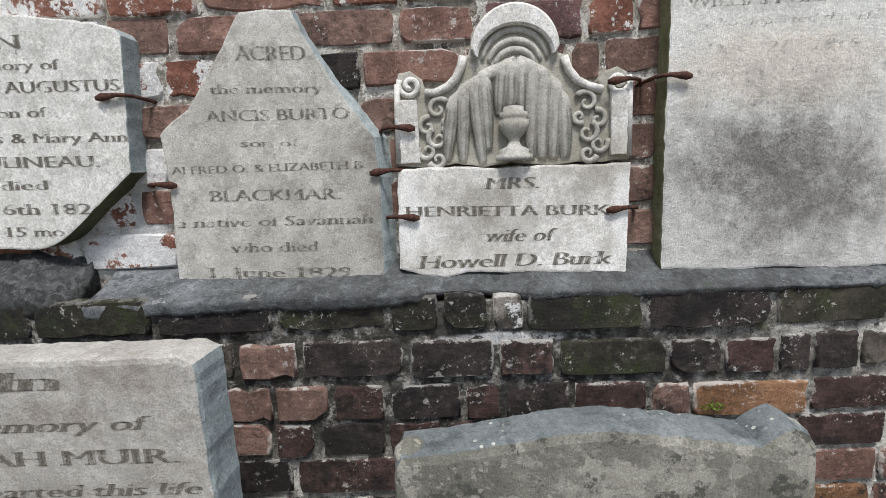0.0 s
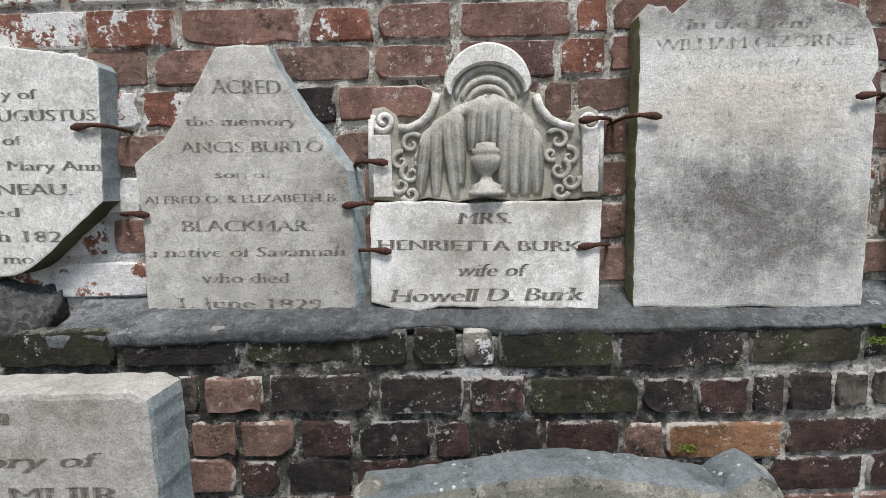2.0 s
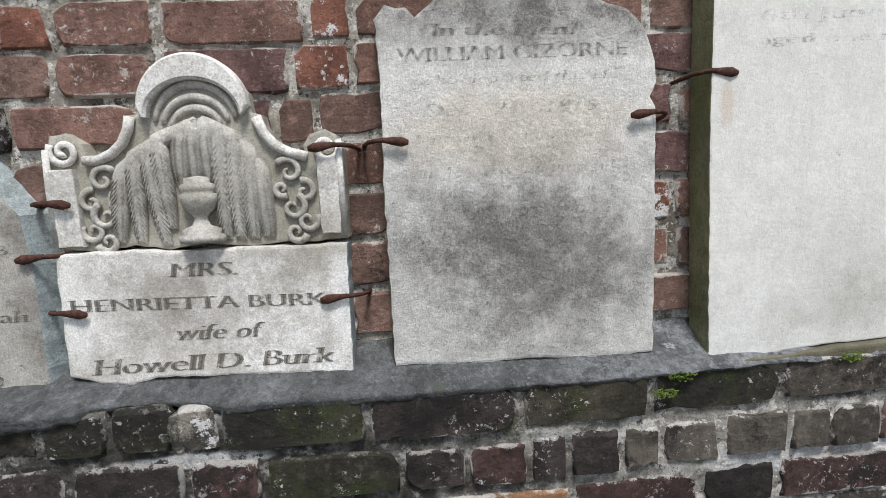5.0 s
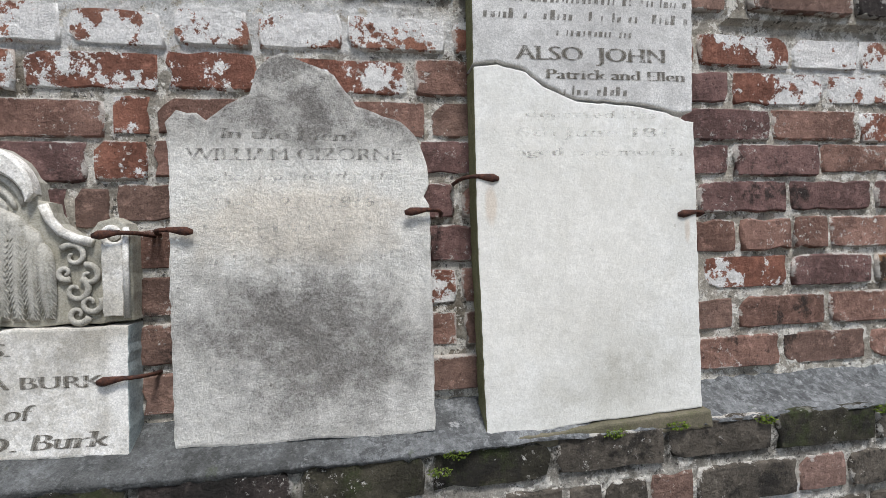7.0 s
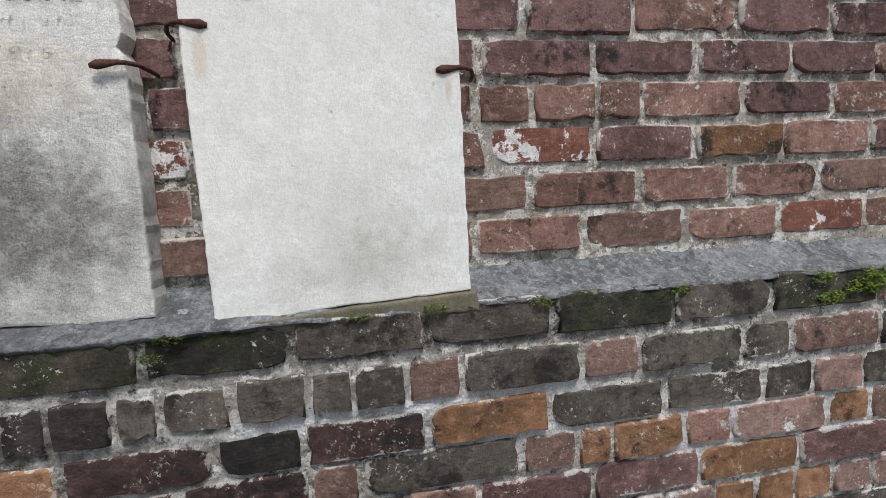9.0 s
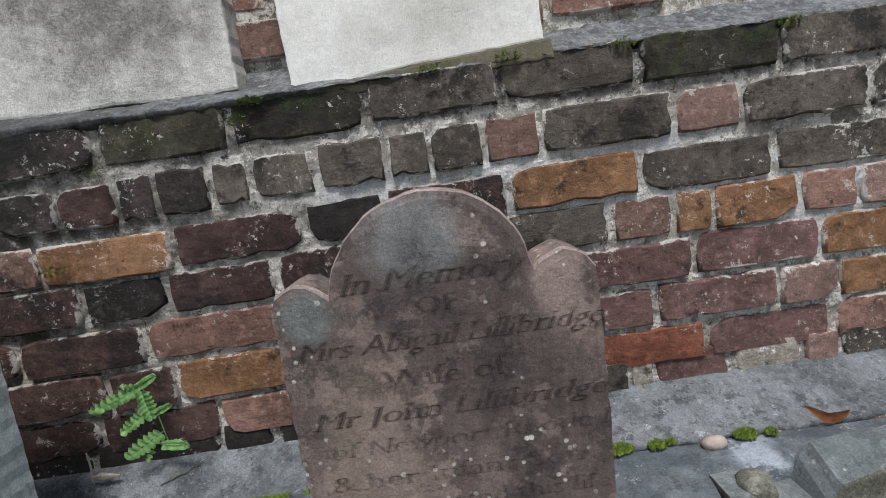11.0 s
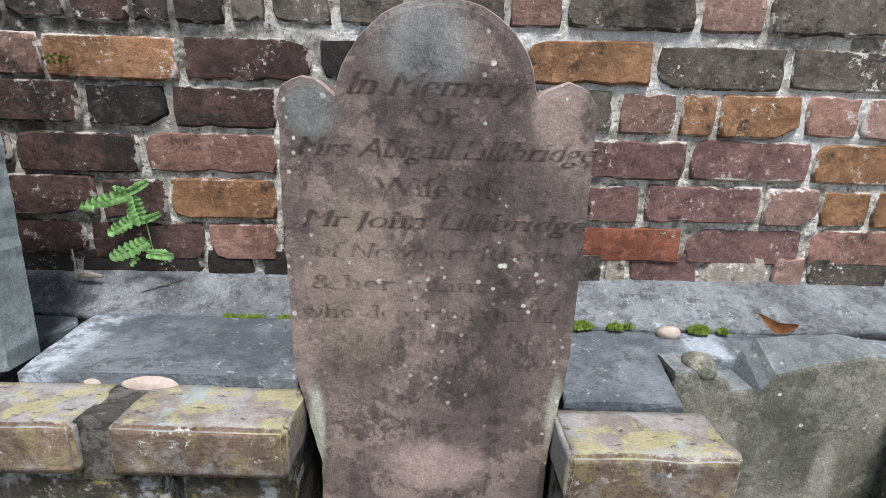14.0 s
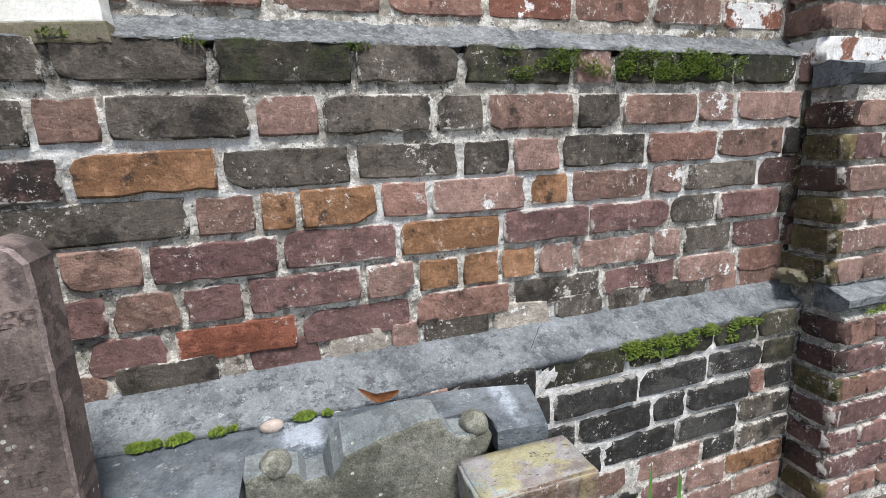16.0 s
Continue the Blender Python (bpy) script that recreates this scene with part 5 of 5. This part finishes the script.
spots = []
mr = random.Random(3)
for x0, x1, y, z, rx, rz, n, cnt, nrm in ((1.245, 1.40, 0.788, 0.594, 0.014, 0.01, 15, 150, "z"), (0.72, 0.885, 0.788, 0.596, 0.012, 0.004, 7, 60, "z"), (1.50, 1.55, 0.782, 0.594, 0.015, 0.01, 6, 160, "z")):
    for i in range(n):
        size = mr.uniform(0.45, 1.1)
        spots.append((x0 + (x1 - x0) * mr.betavariate(0.8, 0.8), y + mr.uniform(-0.004, 0.003), z, rx * size, rz * size, round(cnt * size), nrm))
for i in range(46):
    x = mr.choice((mr.uniform(1.92, 2.12), mr.uniform(2.1, 2.3), mr.uniform(2.3, 2.56), mr.uniform(2.33, 2.45)))
    spots.append((x, front_l(x, 1.18) - 0.008, mr.uniform(1.17, 1.222), 0.025, 0.013, 90, "y"))
for i in range(30):
    x = mr.uniform(2.18, 2.62)
    spots.append((x, front_d(x) - 0.006, 0.588 - abs(mr.gauss(0, 0.02)), 0.022, 0.012, 80, "y"))
for x, z in ((0.82, 1.215), (0.79, 1.19), (1.22, 1.225), (1.4, 1.22), (1.66, 1.218), (1.1, 1.223), (2.86, 0.6), (2.9, 0.605), (0.46, 1.0)):
    spots.append((x, (front_l(x, 1.2) if z > 0.7 else 0.747) - 0.008, z, 0.022, 0.008, 70, "y"))
tagged(part("moss", moss_tufts(spots, 9), MOSS, None), "bright green moss along ledges and joints", "moss", kind="stuff")


def leaf_blade(bm, base, tip, width, curl=0.0, n=6):
    """A leaf from base to tip, widest past the middle, slightly folded."""
    base, tip = Vector(base), Vector(tip)
    d = tip - base
    side = d.cross(Vector((0, 1, 0.25))).normalized()
    fold = d.cross(side).normalized()
    rows = []
    for i in range(n + 1):
        t = i / n
        w = width * math.sin(math.pi * min(1, t * 0.9 + 0.08)) ** 0.8
        c = base + d * t + fold * curl * math.sin(t * math.pi)
        rows.append([bm.verts.new(c - side * w + fold * w * 0.25), bm.verts.new(c), bm.verts.new(c + side * w + fold * w * 0.25)])
    for a, b in zip(rows, rows[1:]):
        for k in range(2):
            bm.faces.new((a[k], a[k + 1], b[k + 1], b[k]))


weed = thing("weed", 0.575, 0.845, 0.635, "small fresh green weed growing out of the brick joint", "plant")
FRONDS = [((0.557, 0.793), (0.481, 0.77), 0.011, 8), ((0.55, 0.794), (0.592, 0.815), 0.007, 7), ((0.555, 0.796), (0.533, 0.803), 0.005, 4), ((0.555, 0.787), (0.573, 0.747), 0.0165, 6),
          ((0.564, 0.757), (0.519, 0.727), 0.0115, 7), ((0.57, 0.746), (0.604, 0.762), 0.006, 7), ((0.575, 0.713), (0.52, 0.685), 0.0145, 7), ((0.567, 0.69), (0.618, 0.69), 0.01, 7), ((0.552, 0.685), (0.545, 0.671), 0.006, 3)]
stem = bmesh.new()
tube(stem, [(0.578, 0.87, 0.662), (0.574, 0.842, 0.69), (0.572, 0.836, 0.74), (0.558, 0.834, 0.795)], 0.0011, 5)
part("stem", stem, LEAF, weed)
for n, ((xa, za), (xb, zb), wide, pairs) in enumerate(FRONDS):
    rng = random.Random(n)
    bm = bmesh.new()
    ya, yb = 0.834, 0.818 + 0.003 * (n % 3)
    tube(bm, [(xa, ya, za), ((xa + xb) / 2, (ya + yb) / 2 - 0.003, (za + zb) / 2 + 0.002), (xb, yb, zb)], 0.0006, 4)
    frond = part("frond", bm, LEAF, weed)
    d = Vector((xb - xa, 0, zb - za))
    gap = d.length / pairs
    perp = Vector((-d.z, 0, d.x)).normalized()
    for i in range(pairs):
        t = (i + 0.6) / pairs
        c = Vector((xa, ya, za)).lerp(Vector((xb, yb, zb)), t)
        reach = wide * (0.75 + 0.4 * math.sin(t * math.pi)) * (1 - 0.25 * t)
        for s in (1, -1):
            bm = bmesh.new()
            leaf_blade(bm, c, c + perp * s * reach * rng.uniform(0.9, 1.1) + d.normalized() * gap * 0.5 + Vector((0, rng.uniform(-0.003, 0.002), 0)), 0.85 * gap, 0.001, 4)
            part("leaflet", bm, LEAF, frond)

blades = thing("plant_blades", 2.2, 0.74, 0.0, "two green strap-like leaf blades from the ground", "plant")
for x, z, w, lean in ((2.21, 0.336, 0.008, 0.015), (2.30, 0.30, 0.009, 0.005), (2.17, 0.27, 0.004, 0.02)):
    bm = bmesh.new()
    leaf_blade(bm, (x - 0.02, 0.74, 0.0), (x + lean, 0.75, z), w, 0.01, 8)
    part("blade", bm, BLADE, blades)

dry = bmesh.new()
leaf_blade(dry, (1.675, 0.79, 0.606), (1.6, 0.785, 0.612), 0.011, 0.008, 8)
for v in dry.verts:
    v.co.z += max(0.0, 1.63 - v.co.x) * 0.55
tagged(part("dry_leaf", dry, DRY, None, smooth=True), "curled brown dry leaf lying on the slab", "leaf")


def pebble(x, y, z, rx, ry, rz, label):
    bm = bmesh.new()
    bmesh.ops.create_icosphere(bm, subdivisions=3, radius=1)
    for v in bm.verts:
        k = 1 + 0.09 * wob(*v.co, 1.7)
        v.co = Vector((x + v.co.x * rx * k, y + v.co.y * ry * k, z + v.co.z * rz * k))
    return tagged(part("pebble", bm, SHELL, None, smooth=True), label, "pebble", "pale pebbles on the slabs")


pebble(0.69, 0.616, 0.569, 0.043, 0.016, 0.016, "smooth pale pink pebble on the kerb")
pebble(0.612, 0.616, 0.571, 0.015, 0.009, 0.008, "small flat tan pebble on the kerb")
pebble(1.452, 0.775, 0.594, 0.02, 0.011, 0.012, "small white pebble beside the moss")

litter_rng = random.Random(12)
for i in range(26):
    bm = bmesh.new()
    x, y = litter_rng.uniform(2.3, 2.85), litter_rng.uniform(0.5, 0.78)
    a, ln = litter_rng.uniform(0, 6.28), litter_rng.uniform(0.04, 0.08)
    z = 0.012 + litter_rng.uniform(0, 0.04)
    leaf_blade(bm, (x, y, z), (x + ln * math.cos(a), y + ln * math.sin(a), z + litter_rng.uniform(-0.005, 0.02)), 0.016, 0.006, 6)
    tagged(part("fallen_leaf", bm, LITTER if i % 3 else DRY, None, smooth=True), "faded fallen leaf on the soil by the pier", "leaf", "fallen leaves on the ground")


def fragment(x, y, z, r, material, label):
    """A broken lump of stone."""
    bm = bmesh.new()
    bmesh.ops.create_icosphere(bm, subdivisions=3, radius=1)
    for v in bm.verts:
        c = v.co.copy()
        k = 1 + 0.35 * wob(*c, 1.3) + 0.12 * wob(*c, 4)
        v.co = Vector((x + max(-0.8, min(0.8, c.x)) * r * k, y + c.y * r * k, z + max(-0.7, min(0.7, c.z)) * r * 0.8 * k))
    return tagged(part("stone_fragment", bm, material, None), label, "stone")


fragment(2.765, 0.875, 0.668, 0.034, TANSTRIP, "broken olive stone lump wedged beside the pier")


def crack(points, width, material, label):
    """A thin open crack as a shallow dark ribbon lying on the surface."""
    bm = bmesh.new()
    rows = []
    for i, (x, y, z) in enumerate(points):
        w = width * (0.5 + 0.5 * abs(math.sin(i * 1.9 + 0.6)))
        rows.append((bm.verts.new((x, y - w, z + 0.0012)), bm.verts.new((x, y + w, z + 0.0022))))
    for a, b in zip(rows, rows[1:]):
        bm.faces.new((a[0], b[0], b[1], a[1]))
    return tagged(part("crack", bm, material, None), label, "crack", "cracks in the stonework", kind="structure")


def ledge_top(x, f):
    """Height and depth on the lower ledge's slope, f from its front to its back."""
    y0, y1 = front_d(x) + 0.03, front_l(x, 0.65) - 0.02
    return y0 + (y1 - y0) * f, 0.608 + (0.641 - 0.608) * f


for x0, x1, f0, f1 in ((0.55, 0.62, 0.3, 0.9), (1.98, 2.02, 0.1, 0.95)):
    pts = []
    for i in range(13):
        x = x0 + (x1 - x0) * i / 12
        y, z = ledge_top(x, f0 + (f1 - f0) * i / 12 + 0.05 * wob(x * 30, i * 0.4, 2, 1.0))
        pts.append((x, y, z))
    crack(pts, 0.0013, SOIL, "thin dark crack in the cement ledge")

twig_bm = bmesh.new()
tube(twig_bm, [(0.434, 0.836, 0.647), (0.458, 0.832, 0.65), (0.484, 0.835, 0.646)], lambda t: 0.002 + 0.005 * math.sin(t * math.pi), 6, 0.6)
tagged(part("dry_husk", twig_bm, TWIG, None), "grey dry seed husk on the cement ledge", "husk")

upright_bm = bmesh.new()
tube(upright_bm, [(0.437, 0.835, 0.642), (0.439, 0.836, 0.668), (0.436, 0.838, 0.692)], lambda t: 0.0022 - 0.001 * t, 6)
tagged(part("dry_stalk", upright_bm, TWIG, None), "short dead plant stalk standing on the cement ledge", "stalk")
